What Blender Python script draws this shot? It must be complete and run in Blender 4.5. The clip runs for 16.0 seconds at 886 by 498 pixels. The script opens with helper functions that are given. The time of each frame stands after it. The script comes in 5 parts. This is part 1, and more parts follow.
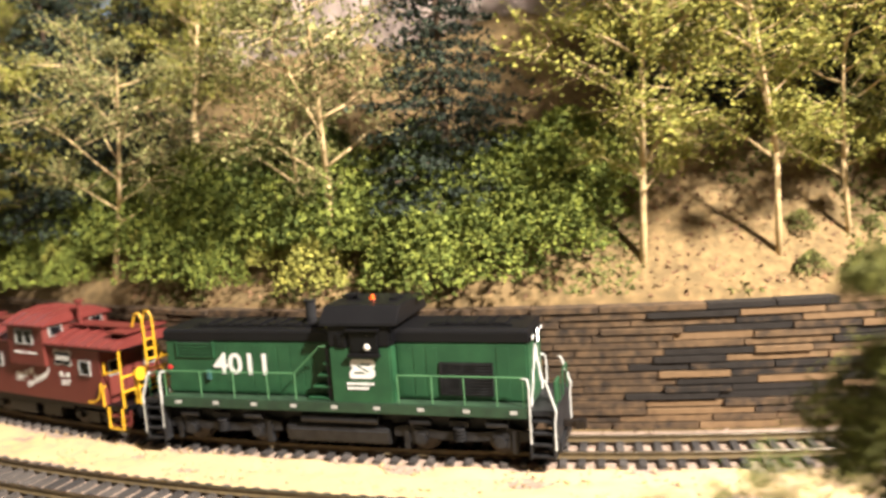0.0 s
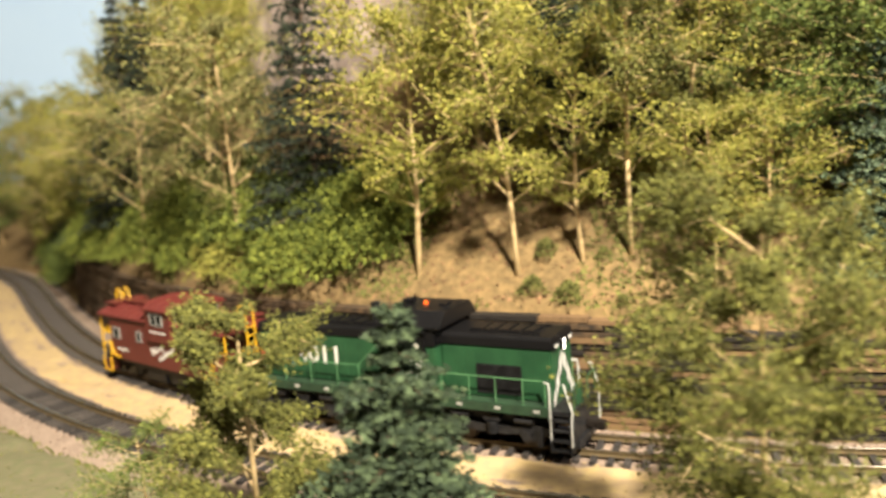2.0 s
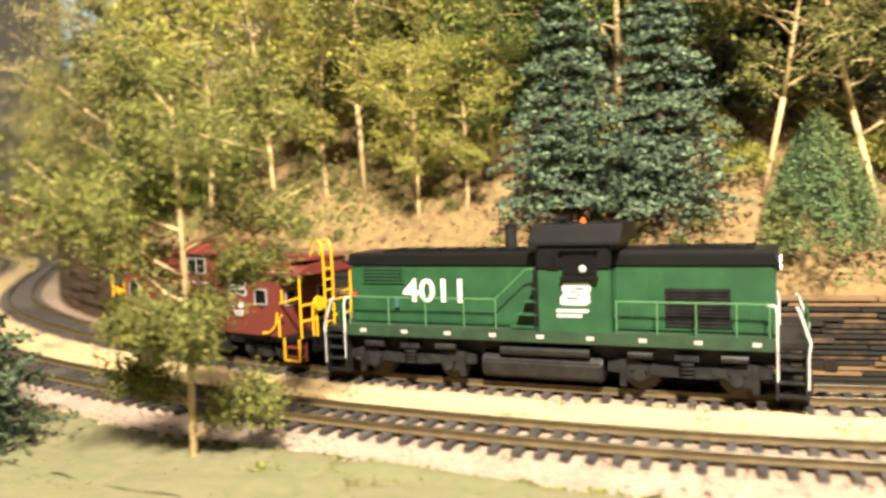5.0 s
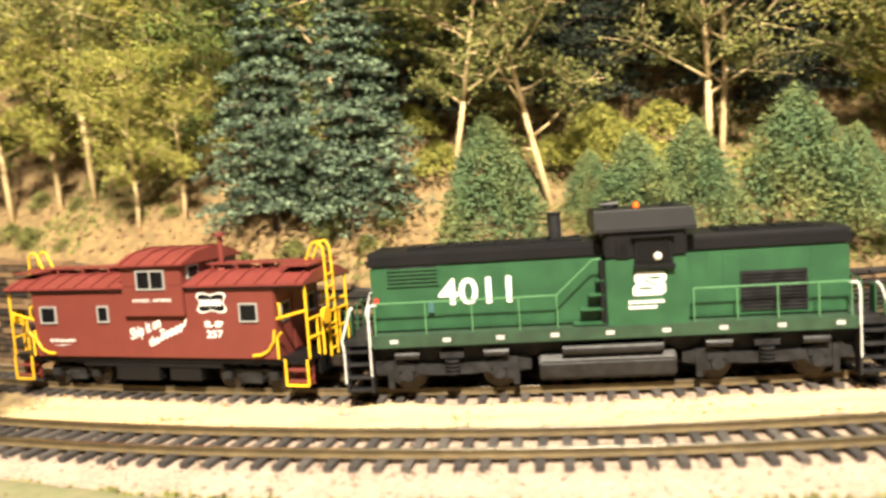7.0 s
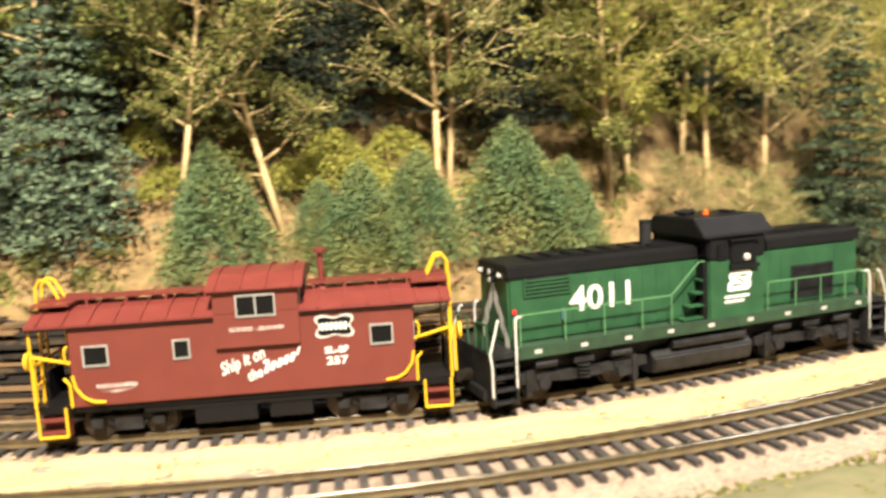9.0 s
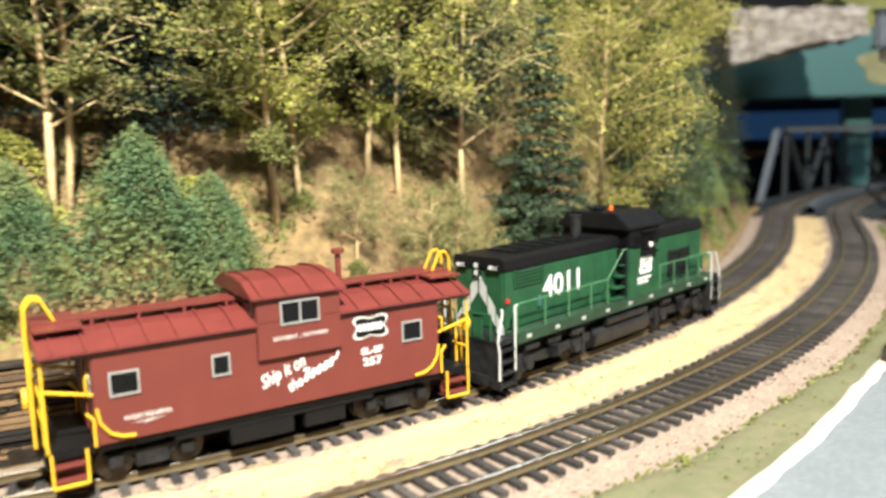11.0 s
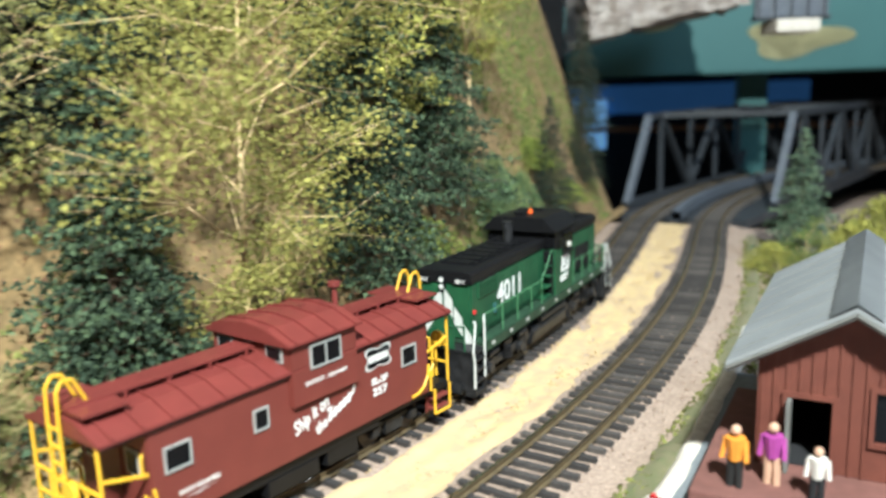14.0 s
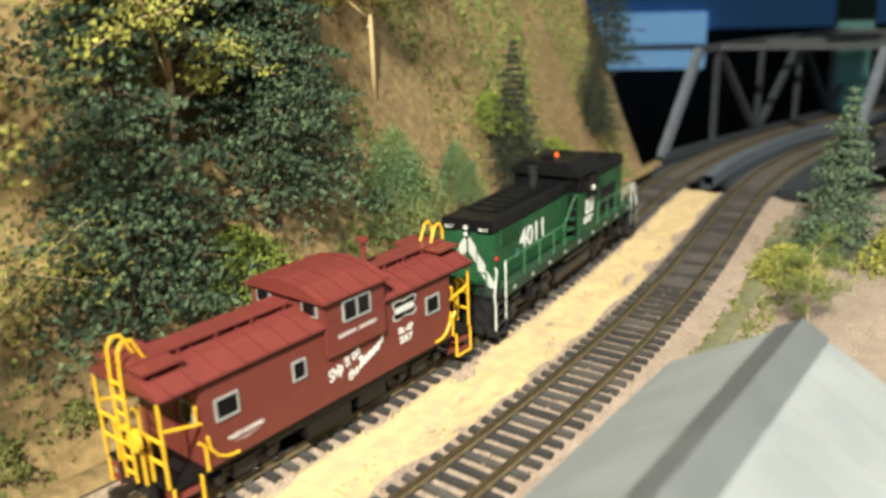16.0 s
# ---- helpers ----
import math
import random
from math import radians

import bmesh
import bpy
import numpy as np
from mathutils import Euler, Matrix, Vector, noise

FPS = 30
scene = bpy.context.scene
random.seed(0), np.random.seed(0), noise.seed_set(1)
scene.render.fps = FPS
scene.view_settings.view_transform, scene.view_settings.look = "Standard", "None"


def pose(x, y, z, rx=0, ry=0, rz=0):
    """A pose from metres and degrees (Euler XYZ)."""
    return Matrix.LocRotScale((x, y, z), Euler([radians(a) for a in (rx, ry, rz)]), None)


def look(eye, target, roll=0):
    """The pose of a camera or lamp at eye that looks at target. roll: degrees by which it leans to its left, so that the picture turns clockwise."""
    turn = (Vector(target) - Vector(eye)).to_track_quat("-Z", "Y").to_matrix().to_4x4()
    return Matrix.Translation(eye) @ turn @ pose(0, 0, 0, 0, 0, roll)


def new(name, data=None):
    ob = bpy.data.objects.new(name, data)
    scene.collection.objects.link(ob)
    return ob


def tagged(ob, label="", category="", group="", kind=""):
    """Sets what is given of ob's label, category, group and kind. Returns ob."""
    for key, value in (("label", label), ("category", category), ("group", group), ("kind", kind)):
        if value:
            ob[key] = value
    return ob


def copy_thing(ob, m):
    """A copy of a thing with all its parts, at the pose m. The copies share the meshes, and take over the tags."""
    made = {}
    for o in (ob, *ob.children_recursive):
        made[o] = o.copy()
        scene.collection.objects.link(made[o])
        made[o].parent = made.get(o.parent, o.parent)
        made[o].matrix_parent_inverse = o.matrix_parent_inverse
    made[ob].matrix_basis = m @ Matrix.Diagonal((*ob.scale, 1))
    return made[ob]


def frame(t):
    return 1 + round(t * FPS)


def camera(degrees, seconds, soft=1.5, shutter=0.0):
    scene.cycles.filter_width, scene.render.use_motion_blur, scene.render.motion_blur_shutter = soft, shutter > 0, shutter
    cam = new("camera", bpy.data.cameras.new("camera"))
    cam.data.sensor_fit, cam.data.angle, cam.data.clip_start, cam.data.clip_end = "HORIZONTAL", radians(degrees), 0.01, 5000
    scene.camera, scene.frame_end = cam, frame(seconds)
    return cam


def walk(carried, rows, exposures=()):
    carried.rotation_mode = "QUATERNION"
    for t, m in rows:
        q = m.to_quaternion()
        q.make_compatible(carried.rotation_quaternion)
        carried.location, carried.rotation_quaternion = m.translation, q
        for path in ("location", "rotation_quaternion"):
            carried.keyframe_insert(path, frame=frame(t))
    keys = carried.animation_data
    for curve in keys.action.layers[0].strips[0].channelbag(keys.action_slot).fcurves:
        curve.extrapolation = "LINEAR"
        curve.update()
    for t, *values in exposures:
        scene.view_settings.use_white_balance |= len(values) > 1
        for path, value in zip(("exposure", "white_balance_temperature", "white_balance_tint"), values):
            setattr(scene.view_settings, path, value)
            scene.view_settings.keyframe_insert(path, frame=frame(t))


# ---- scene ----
cam = camera(58.4, 16.0, soft=3.0, shutter=0.5)
cam.data.dof.use_dof, cam.data.dof.focus_distance, cam.data.dof.aperture_fstop = True, 0.275, 10.5
PATH = [
    (0, (-0.4771, -0.1242, 0.1105), (-0.2634, 0.3236, 0.0490), -4.06),
    (0.5, (-0.4257, -0.1732, 0.1174), (-0.2774, 0.3002, 0.0546), -3.86),
    (1, (-0.3825, -0.2126, 0.1239), (-0.2745, 0.2715, 0.0608), -3.32),
    (1.5, (-0.3302, -0.2460, 0.1245), (-0.2525, 0.2444, 0.0656), -3.50),
    (2, (-0.2785, -0.2675, 0.1293), (-0.2431, 0.2261, 0.0578), -4.31),
    (2.5, (-0.2399, -0.2783, 0.1287), (-0.2333, 0.2165, 0.0572), -4.58),
    (3, (-0.2097, -0.2892, 0.1175), (-0.2242, 0.2073, 0.0598), -4.08),
    (5.3, (-0.0685, -0.2947, 0.0675), (-0.1220, 0.2011, 0.0312), -2.27),
    (5.5, (-0.0556, -0.2937, 0.0701), (-0.0992, 0.2028, 0.0306), -2.56),
    (6, (-0.0322, -0.2979, 0.0715), (-0.0639, 0.1993, 0.0291), -3.09),
    (6.5, (-0.0147, -0.3028, 0.0733), (-0.0372, 0.1948, 0.0287), -3.72),
    (7, (0.0009, -0.2998, 0.0708), (0.0009, 0.1980, 0.0240), -3.95),
    (7.5, (0.0085, -0.2980, 0.0727), (0.0362, 0.1983, 0.0188), -3.95),
    (8, (0.0125, -0.3026, 0.0768), (0.0633, 0.1913, 0.0173), -3.63),
    (8.5, (0.0195, -0.3031, 0.0800), (0.0997, 0.1865, 0.0179), -3.32),
    (9, (0.0327, -0.3018, 0.0860), (0.1510, 0.1798, 0.0221), -3.06),
    (9.5, (0.0492, -0.3043, 0.0894), (0.2079, 0.1660, 0.0291), -3.12),
    (10, (0.0676, -0.3044, 0.0882), (0.2508, 0.1559, 0.0206), -2.98),
    (10.2, (0.0734, -0.3011, 0.0875), (0.2677, 0.1543, 0.0182), -2.69),
    (12.3, (0.1712, -0.2521, 0.1000), (0.4379, 0.1644, 0.0261), -0.37),
    (12.5, (0.1834, -0.2505, 0.0994), (0.4523, 0.1646, 0.0257), -0.42),
    (13, (0.2210, -0.2407, 0.1016), (0.4894, 0.1729, 0.0183), -0.41),
    (13.5, (0.2560, -0.2200, 0.1054), (0.5187, 0.1959, 0.0159), -0.14),
    (14, (0.2915, -0.2138, 0.1121), (0.5480, 0.2045, 0.0161), -1.82),
    (14.5, (0.3348, -0.2152, 0.1111), (0.5675, 0.2163, 0.0129), -2.59),
    (15, (0.3798, -0.2035, 0.1127), (0.5894, 0.2337, -0.0098), -2.73),
    (15.5, (0.4187, -0.1776, 0.1133), (0.6154, 0.2610, -0.0241), -1.85),
    (16, (0.4426, -0.1715, 0.1304), (0.6231, 0.2697, -0.0203), -2.03),
]

walk(cam, [(t, look(eye, target, roll)) for t, eye, target, roll in PATH],
     [(0.0, 0.38, 6000, 17), (1.3, -0.07, 6250, 12), (2.6, -0.2, 6500, 12), (6.0, 0.14, 6550, 12), (8.5, -0.06, 6500, 12), (10.2, -0.1, 6100, 10), (12.3, -0.12, 5050, 2), (14.5, -0.13, 5100, 3), (16.0, -0.08, 5900, 2)])

# ---- light: the train room's ceiling spot lamp and an added fill ----
world = bpy.data.worlds.new("room_world")
scene.world = world
world.use_nodes = True
world.node_tree.nodes["Background"].inputs[0].default_value = (1.0, 0.96, 0.90, 1)
world.node_tree.nodes["Background"].inputs[1].default_value = 0.14


def lamp(name, eye, target, size, watts, colour):
    data = bpy.data.lights.new(name, "AREA")
    data.size, data.energy, data.color = size, watts, colour
    ob = new(name, data)
    ob.matrix_world = look(eye, target)
    return ob


lamp("ceiling_spot_lamp", (0.0, -0.85, 1.05), (-0.2, 0.1, 0.0), 0.08, 88, (1.0, 0.88, 0.68))
# added cool fill, unseen, hung below the ceiling to brighten depot and bridge
lamp("added_fill_lamp", (1.0, -0.45, 0.9), (0.84, 0.18, 0.0), 0.4, 6.5, (0.93, 0.97, 1.0))
scene.view_settings.exposure = 0.0


# ---- the track's plan: curvature along the line ----
KS = (-1.6, -1.05, -0.9, -0.72, -0.62, -0.395, -0.095, 0.205, 0.505, 0.76, 0.88, 0.98, 1.15, 2.3)
KV = (-1.6, -1.2, 0.1, 0.3, 1.24, 1.20, 1.165, 1.606, 0.914, 0.60, 0.0, -1.3, -1.2, -0.3)
_s = np.arange(-1.6, 2.2, 0.004)
_k = np.interp(_s, KS, KV)
_i0 = int(np.argmin(abs(_s - 0.1046)))
_th = np.cumsum(_k) * 0.004
_th = _th - _th[_i0] - 0.0891
_x = np.cumsum(np.cos(_th)) * 0.004
_y = np.cumsum(np.sin(_th)) * 0.004
_x, _y = _x - _x[_i0] + 0.0675, _y - _y[_i0] - 0.0924
NEAR, FAR = -0.00825, 0.0504   # centre lines of the two tracks, across
GROUND = -0.006


def on(s, off=0.0, z=0.0):
    """The place at s metres along the line and off metres across it, to the hill's side."""
    th = float(np.interp(s, _s, _th))
    return Vector((float(np.interp(s, _s, _x)) - off * math.sin(th), float(np.interp(s, _s, _y)) + off * math.cos(th), z))


def heading(s):
    return math.degrees(float(np.interp(s, _s, _th)))


# ---- materials ----
def mat(name, a, b=None, rough=0.6, metal=0.0, scale=400.0, bump=0.0, fine=None, spec=0.4, emit=0.0, detail=4.0, island=0.0, objvar=0.0):
    m = bpy.data.materials.new(name)
    m.use_nodes = True
    nt = m.node_tree
    n, l = nt.nodes, nt.links
    p = n["Principled BSDF"]
    p.inputs["Roughness"].default_value, p.inputs["Metallic"].default_value = rough, metal
    p.inputs["Specular IOR Level"].default_value = spec
    if b is None:
        b = tuple(c * 0.8 for c in a)
    tc = n.new("ShaderNodeTexCoord")
    n1 = n.new("ShaderNodeTexNoise")
    n1.inputs["Scale"].default_value, n1.inputs["Detail"].default_value = scale, detail
    n2 = n.new("ShaderNodeTexNoise")
    n2.inputs["Scale"].default_value, n2.inputs["Detail"].default_value = scale * 0.13, 3
    l.new(tc.outputs["Object"], n1.inputs["Vector"])
    l.new(tc.outputs["Object"], n2.inputs["Vector"])
    mx = n.new("ShaderNodeMath")
    mx.operation = "MULTIPLY_ADD"
    mx.inputs[1].default_value = 0.55
    l.new(n1.outputs["Fac"], mx.inputs[0])
    sc = n.new("ShaderNodeMath")
    sc.operation = "MULTIPLY"
    sc.inputs[1].default_value = 0.23
    l.new(n2.outputs["Fac"], sc.inputs[0])
    l.new(sc.outputs[0], mx.inputs[2])
    fac = mx.outputs[0]
    if island or objvar:
        src = n.new("ShaderNodeNewGeometry").outputs["Random Per Island"] if island else n.new("ShaderNodeObjectInfo").outputs["Random"]
        amt = island or objvar
        m3 = n.new("ShaderNodeMath")
        m3.operation = "MULTIPLY_ADD"
        m3.inputs[1].default_value, m3.inputs[2].default_value = amt, -amt * 0.5
        l.new(src, m3.inputs[0])
        m4 = n.new("ShaderNodeMath")
        l.new(fac, m4.inputs[0])
        l.new(m3.outputs[0], m4.inputs[1])
        fac = m4.outputs[0]
    ramp = n.new("ShaderNodeValToRGB")
    ramp.color_ramp.elements[0].position, ramp.color_ramp.elements[1].position = 0.32, 0.68
    ramp.color_ramp.elements[0].color, ramp.color_ramp.elements[1].color = (*b, 1), (*a, 1)
    l.new(fac, ramp.inputs["Fac"])
    l.new(ramp.outputs["Color"], p.inputs["Base Color"])
    if bump:
        bp = n.new("ShaderNodeBump")
        bp.inputs["Strength"].default_value, bp.inputs["Distance"].default_value = bump, 0.001
        l.new(n1.outputs["Fac"], bp.inputs["Height"])
        l.new(bp.outputs["Normal"], p.inputs["Normal"])
    if emit:
        p.inputs["Emission Color"].default_value = (*a, 1)
        p.inputs["Emission Strength"].default_value = emit
    return m


M = dict(
    ballast=mat("ballast", (0.50, 0.39, 0.31), (0.24, 0.18, 0.14), 0.95, scale=900, bump=0.9),
    straw=mat("straw_grit", (0.62, 0.47, 0.19), (0.41, 0.305, 0.18), 0.95, scale=170, bump=0.7),
    grass=mat("grass_scatter", (0.09, 0.12, 0.046), (0.155, 0.14, 0.08), 0.95, scale=210, bump=0.9),
    earth=mat("hill_earth", (0.385, 0.255, 0.11), (0.15, 0.105, 0.047), 0.95, scale=260, bump=0.9, detail=8),
    clay=mat("hill_clay", (0.36, 0.20, 0.105), (0.13, 0.075, 0.04), 0.95, scale=200, bump=0.6, island=0.4),
    hillgreen=mat("hill_grass", (0.30, 0.27, 0.09), (0.17, 0.18, 0.05), 0.95, scale=300, bump=0.9, detail=8),
    tie=mat("tie_plastic", (0.075, 0.066, 0.06), (0.03, 0.027, 0.026), 0.8, scale=700, bump=0.3, objvar=0.5),
    rail=mat("rail_brown", (0.19, 0.14, 0.07), (0.10, 0.075, 0.04), 0.5, 0.3, scale=300, bump=0.1),
    railtop=mat("rail_steel", (0.75, 0.72, 0.66), (0.5, 0.46, 0.4), 0.25, 1.0, scale=200),
    wood=mat("wall_timber", (0.18, 0.112, 0.056), (0.016, 0.013, 0.011), 0.85, scale=260, bump=0.6, objvar=1.0),
    green=mat("loco_green", (0.030, 0.108, 0.044), (0.015, 0.060, 0.026), 0.45, scale=150, bump=0.05),
    sillgreen=mat("sill_grimy_green", (0.030, 0.075, 0.036), (0.016, 0.036, 0.020), 0.6, scale=220, bump=0.1),
    patch=mat("sill_patch_grey", (0.55, 0.55, 0.52), (0.35, 0.35, 0.33), 0.6, scale=500),
    black=mat("loco_black", (0.009, 0.009, 0.010), (0.006, 0.006, 0.007), 0.42, scale=150, bump=0.05, spec=0.22),
    dirtblack=mat("truck_black", (0.034, 0.035, 0.038), (0.010, 0.010, 0.011), 0.45, scale=300, bump=0.2, spec=0.25),
    white=mat("lettering_white", (0.8, 0.8, 0.78), (0.68, 0.68, 0.66), 0.6, scale=300),
    red=mat("caboose_red", (0.155, 0.036, 0.027), (0.128, 0.029, 0.022), 0.5, scale=140, bump=0.05),
    roofred=mat("caboose_roof_red", (0.175, 0.037, 0.031), (0.13, 0.028, 0.024), 0.38, scale=140, bump=0.08),
    yellow=mat("rail_yellow", (0.75, 0.45, 0.02), (0.62, 0.36, 0.015), 0.45, scale=200),
    railgreen=mat("handrail_green", (0.11, 0.25, 0.12), (0.07, 0.18, 0.08), 0.5, scale=200),
    silver=mat("handrail_white", (0.62, 0.63, 0.60), (0.45, 0.46, 0.44), 0.5, scale=200),
    glass=mat("window_dark", (0.008, 0.009, 0.01), (0.005, 0.005, 0.006), 0.22, scale=60, spec=0.2),
    steel=mat("wheel_steel", (0.07, 0.058, 0.05), (0.03, 0.025, 0.022), 0.4, 0.7, scale=300),
    grey=mat("window_frame_grey", (0.36, 0.36, 0.34), (0.28, 0.28, 0.27), 0.5, scale=200),
    lampwhite=mat("headlight", (1.0, 0.95, 0.8), rough=0.2, emit=6.0),
    beacon=mat("beacon", (1.0, 0.16, 0.02), rough=0.3, emit=0.15),
    bark=mat("bark_tan", (0.74, 0.58, 0.33), (0.52, 0.38, 0.19), 0.9, scale=500, bump=0.5),
    barkdark=mat("bark_dark", (0.12, 0.075, 0.04), (0.06, 0.04, 0.025), 0.9, scale=500, bump=0.5),
    leafy=mat("foliage_yellow_green", (0.52, 0.475, 0.09), (0.20, 0.205, 0.042), 0.9, scale=250, island=0.2),
    leafo=mat("foliage_olive", (0.27, 0.28, 0.07), (0.095, 0.10, 0.026), 0.9, scale=250, island=0.2),
    leafb=mat("foliage_bright_green", (0.36, 0.40, 0.065), (0.095, 0.125, 0.02), 0.9, scale=120, island=0.3),
    feather=mat("foliage_feathery", (0.41, 0.38, 0.085), (0.18, 0.172, 0.04), 0.9, scale=250, island=0.25),
    leafg=mat("foliage_green", (0.26, 0.32, 0.07), (0.065, 0.095, 0.02), 0.9, scale=200, island=0.3),
    leafp=mat("foliage_pale", (0.38, 0.37, 0.13), (0.13, 0.13, 0.045), 0.9, scale=250, island=0.35),
    leaffront=mat("foliage_dark_olive", (0.27, 0.275, 0.06), (0.085, 0.09, 0.022), 0.9, scale=250, island=0.4),
    bushg=mat("bush_green", (0.30, 0.265, 0.065), (0.085, 0.14, 0.06), 0.9, scale=45, island=0.08),
    pine=mat("needle_blue_green", (0.20, 0.27, 0.16), (0.045, 0.075, 0.048), 0.85, scale=250, island=0.5),
    pinemid=mat("needle_deep_green", (0.10, 0.145, 0.07), (0.022, 0.038, 0.02), 0.85, scale=250, island=0.5),
    pinedark=mat("needle_dark", (0.042, 0.062, 0.034), (0.012, 0.02, 0.013), 0.85, scale=250, island=0.5),
    rock=mat("rock_pink", (0.55, 0.45, 0.40), (0.25, 0.2, 0.18), 0.9, scale=60, bump=0.9, detail=8),
    # backdrop skies emit a little: their brightness is put into the material
    sky=mat("backdrop_sky", (0.30, 0.50, 0.85), (0.52, 0.70, 0.92), 0.9, scale=3, emit=0.06),
    lowsky=mat("low_backdrop_glow", (0.30, 0.55, 0.85), (0.7, 0.8, 0.9), 0.9, scale=14, emit=0.5),
    deepsky=mat("deep_backdrop_glow", (0.10, 0.24, 0.52), (0.06, 0.15, 0.36), 0.9, scale=9, emit=0.12),
    shelfwood=mat("shelf_wood", (0.6, 0.32, 0.15), (0.45, 0.23, 0.1), 0.6, scale=40),
    asphalt=mat("lot_grey", (0.22, 0.24, 0.26), (0.15, 0.165, 0.18), 0.9, scale=500, bump=0.3),
    kerb=mat("plaster_white", (0.74, 0.71, 0.65), (0.48, 0.44, 0.38), 0.9, scale=300, bump=0.5),
    shed=mat("shed_brown", (0.16, 0.05, 0.032), (0.11, 0.034, 0.022), 0.7, scale=180, bump=0.2),
    brickp=mat("platform_brown", (0.2, 0.09, 0.075), (0.13, 0.06, 0.05), 0.8, scale=250, bump=0.2),
    tin=mat("roof_grey", (0.30, 0.31, 0.315), (0.20, 0.21, 0.218), 0.6, scale=45, bump=0.1),
    tindark=mat("roof_edge_grey", (0.2, 0.2, 0.19), (0.13, 0.13, 0.12), 0.7, scale=200, bump=0.2),
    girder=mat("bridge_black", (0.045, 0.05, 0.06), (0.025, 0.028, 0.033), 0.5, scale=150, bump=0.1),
    # lit copy of the bridge black, with the light put into its colour
    girderlit=mat("bridge_lit_grey", (0.13, 0.145, 0.17), (0.08, 0.09, 0.11), 0.5, scale=150, bump=0.1),
    fascia=mat("fascia_teal", (0.05, 0.13, 0.13), (0.035, 0.10, 0.10), 0.6, scale=12),
    fasciaspot=mat("fascia_tan", (0.5, 0.45, 0.22), (0.36, 0.34, 0.18), 0.6, scale=12),
    # near-black holds shade in its colour; one figurine's trousers use it too
    dark=mat("shade_and_trouser_black", (0.02, 0.022, 0.024), (0.012, 0.012, 0.014), 0.9, scale=30),
    plaster=mat("rock_slab_grey", (0.5, 0.47, 0.43), (0.2, 0.17, 0.15), 0.9, scale=90, bump=0.8, detail=8),
    carred=mat("car_red", (0.55, 0.012, 0.02), (0.48, 0.01, 0.016), 0.2, scale=60, spec=0.6),
    screen=mat("windscreen_tint", (0.30, 0.13, 0.12), (0.22, 0.10, 0.09), 0.12, scale=60, spec=0.6),
    carwhite=mat("car_white", (0.82, 0.8, 0.76), (0.74, 0.72, 0.68), 0.25, scale=60, spec=0.6),
    chrome=mat("chrome", (0.75, 0.75, 0.75), (0.6, 0.6, 0.6), 0.15, 1.0, scale=100),
    tyre=mat("tyre_black", (0.02, 0.02, 0.02), (0.012, 0.012, 0.012), 0.8, scale=300),
    wallpaint=mat("room_wall", (0.36, 0.34, 0.31), (0.31, 0.29, 0.26), 0.9, scale=2),
    roomfloor=mat("room_floor", (0.2, 0.19, 0.18), (0.15, 0.14, 0.13), 0.7, scale=4),
    ceil=mat("ceiling_white", (0.55, 0.53, 0.5), (0.48, 0.46, 0.43), 0.9, scale=2),
    orange=mat("coat_orange", (0.75, 0.3, 0.03), rough=0.6), purple=mat("dress_purple", (0.35, 0.06, 0.3), rough=0.6),
    figred=mat("dress_red", (0.55, 0.03, 0.03), rough=0.6), figblue=mat("overall_blue", (0.08, 0.2, 0.5), rough=0.6),
    figbrown=mat("coat_brown", (0.2, 0.07, 0.05), rough=0.6), figgreen=mat("uniform_green", (0.12, 0.14, 0.06), rough=0.6),
    figpale=mat("figure_pale", (0.7, 0.66, 0.6), rough=0.6), figskin=mat("figure_tan", (0.6, 0.38, 0.26), rough=0.6),
)


# ---- mesh helpers ----
def box(bm, x0, x1, y0, y1, z0, z1, m=None):
    r = bmesh.ops.create_cube(bm, size=1)
    t = Matrix.LocRotScale(((x0 + x1) / 2, (y0 + y1) / 2, (z0 + z1) / 2), None, (abs(x1 - x0), abs(y1 - y0), abs(z1 - z0)))
    bmesh.ops.transform(bm, matrix=(m @ t) if m else t, verts=r["verts"])
    return r["verts"]


def rod(bm, a, b, r, seg=6, r2=None):
    a, b = Vector(a), Vector(b)
    d = b - a
    if d.length < 1e-7:
        return
    c = bmesh.ops.create_cone(bm, cap_ends=True, segments=seg, radius1=r, radius2=r if r2 is None else r2, depth=d.length)
    bmesh.ops.transform(bm, matrix=Matrix.Translation((a + b) / 2) @ d.to_track_quat("Z", "Y").to_matrix().to_4x4(), verts=c["verts"])


def wire(bm, pts, r, seg=6):
    for a, b in zip(pts[:-1], pts[1:]):
        rod(bm, a, b, r, seg)


def prism(bm, profile, x0, x1):
    """A profile of (y, z) drawn out along x."""
    a = [bm.verts.new((x0, y, z)) for y, z in profile]
    b = [bm.verts.new((x1, y, z)) for y, z in profile]
    n = len(profile)
    bm.faces.new(a[::-1]), bm.faces.new(b)
    for i in range(n):
        bm.faces.new((a[i], a[(i + 1) % n], b[(i + 1) % n], b[i]))
    bmesh.ops.recalc_face_normals(bm, faces=bm.faces)


def part(name, bm, material, parent=None, label="", bevel=0.0, smooth=False):
    if bevel:
        bmesh.ops.bevel(bm, geom=[e for e in bm.edges if len(e.link_faces) == 2 and e.calc_face_angle(0) > 0.5], offset=bevel, segments=2, affect="EDGES", clamp_overlap=True)
    me = bpy.data.meshes.new(name)
    bm.to_mesh(me)
    bm.free()
    me.materials.append(material)
    if smooth:
        me.shade_smooth()
    ob = new(name, me)
    ob.parent = parent
    return tagged(ob, label) if label else ob


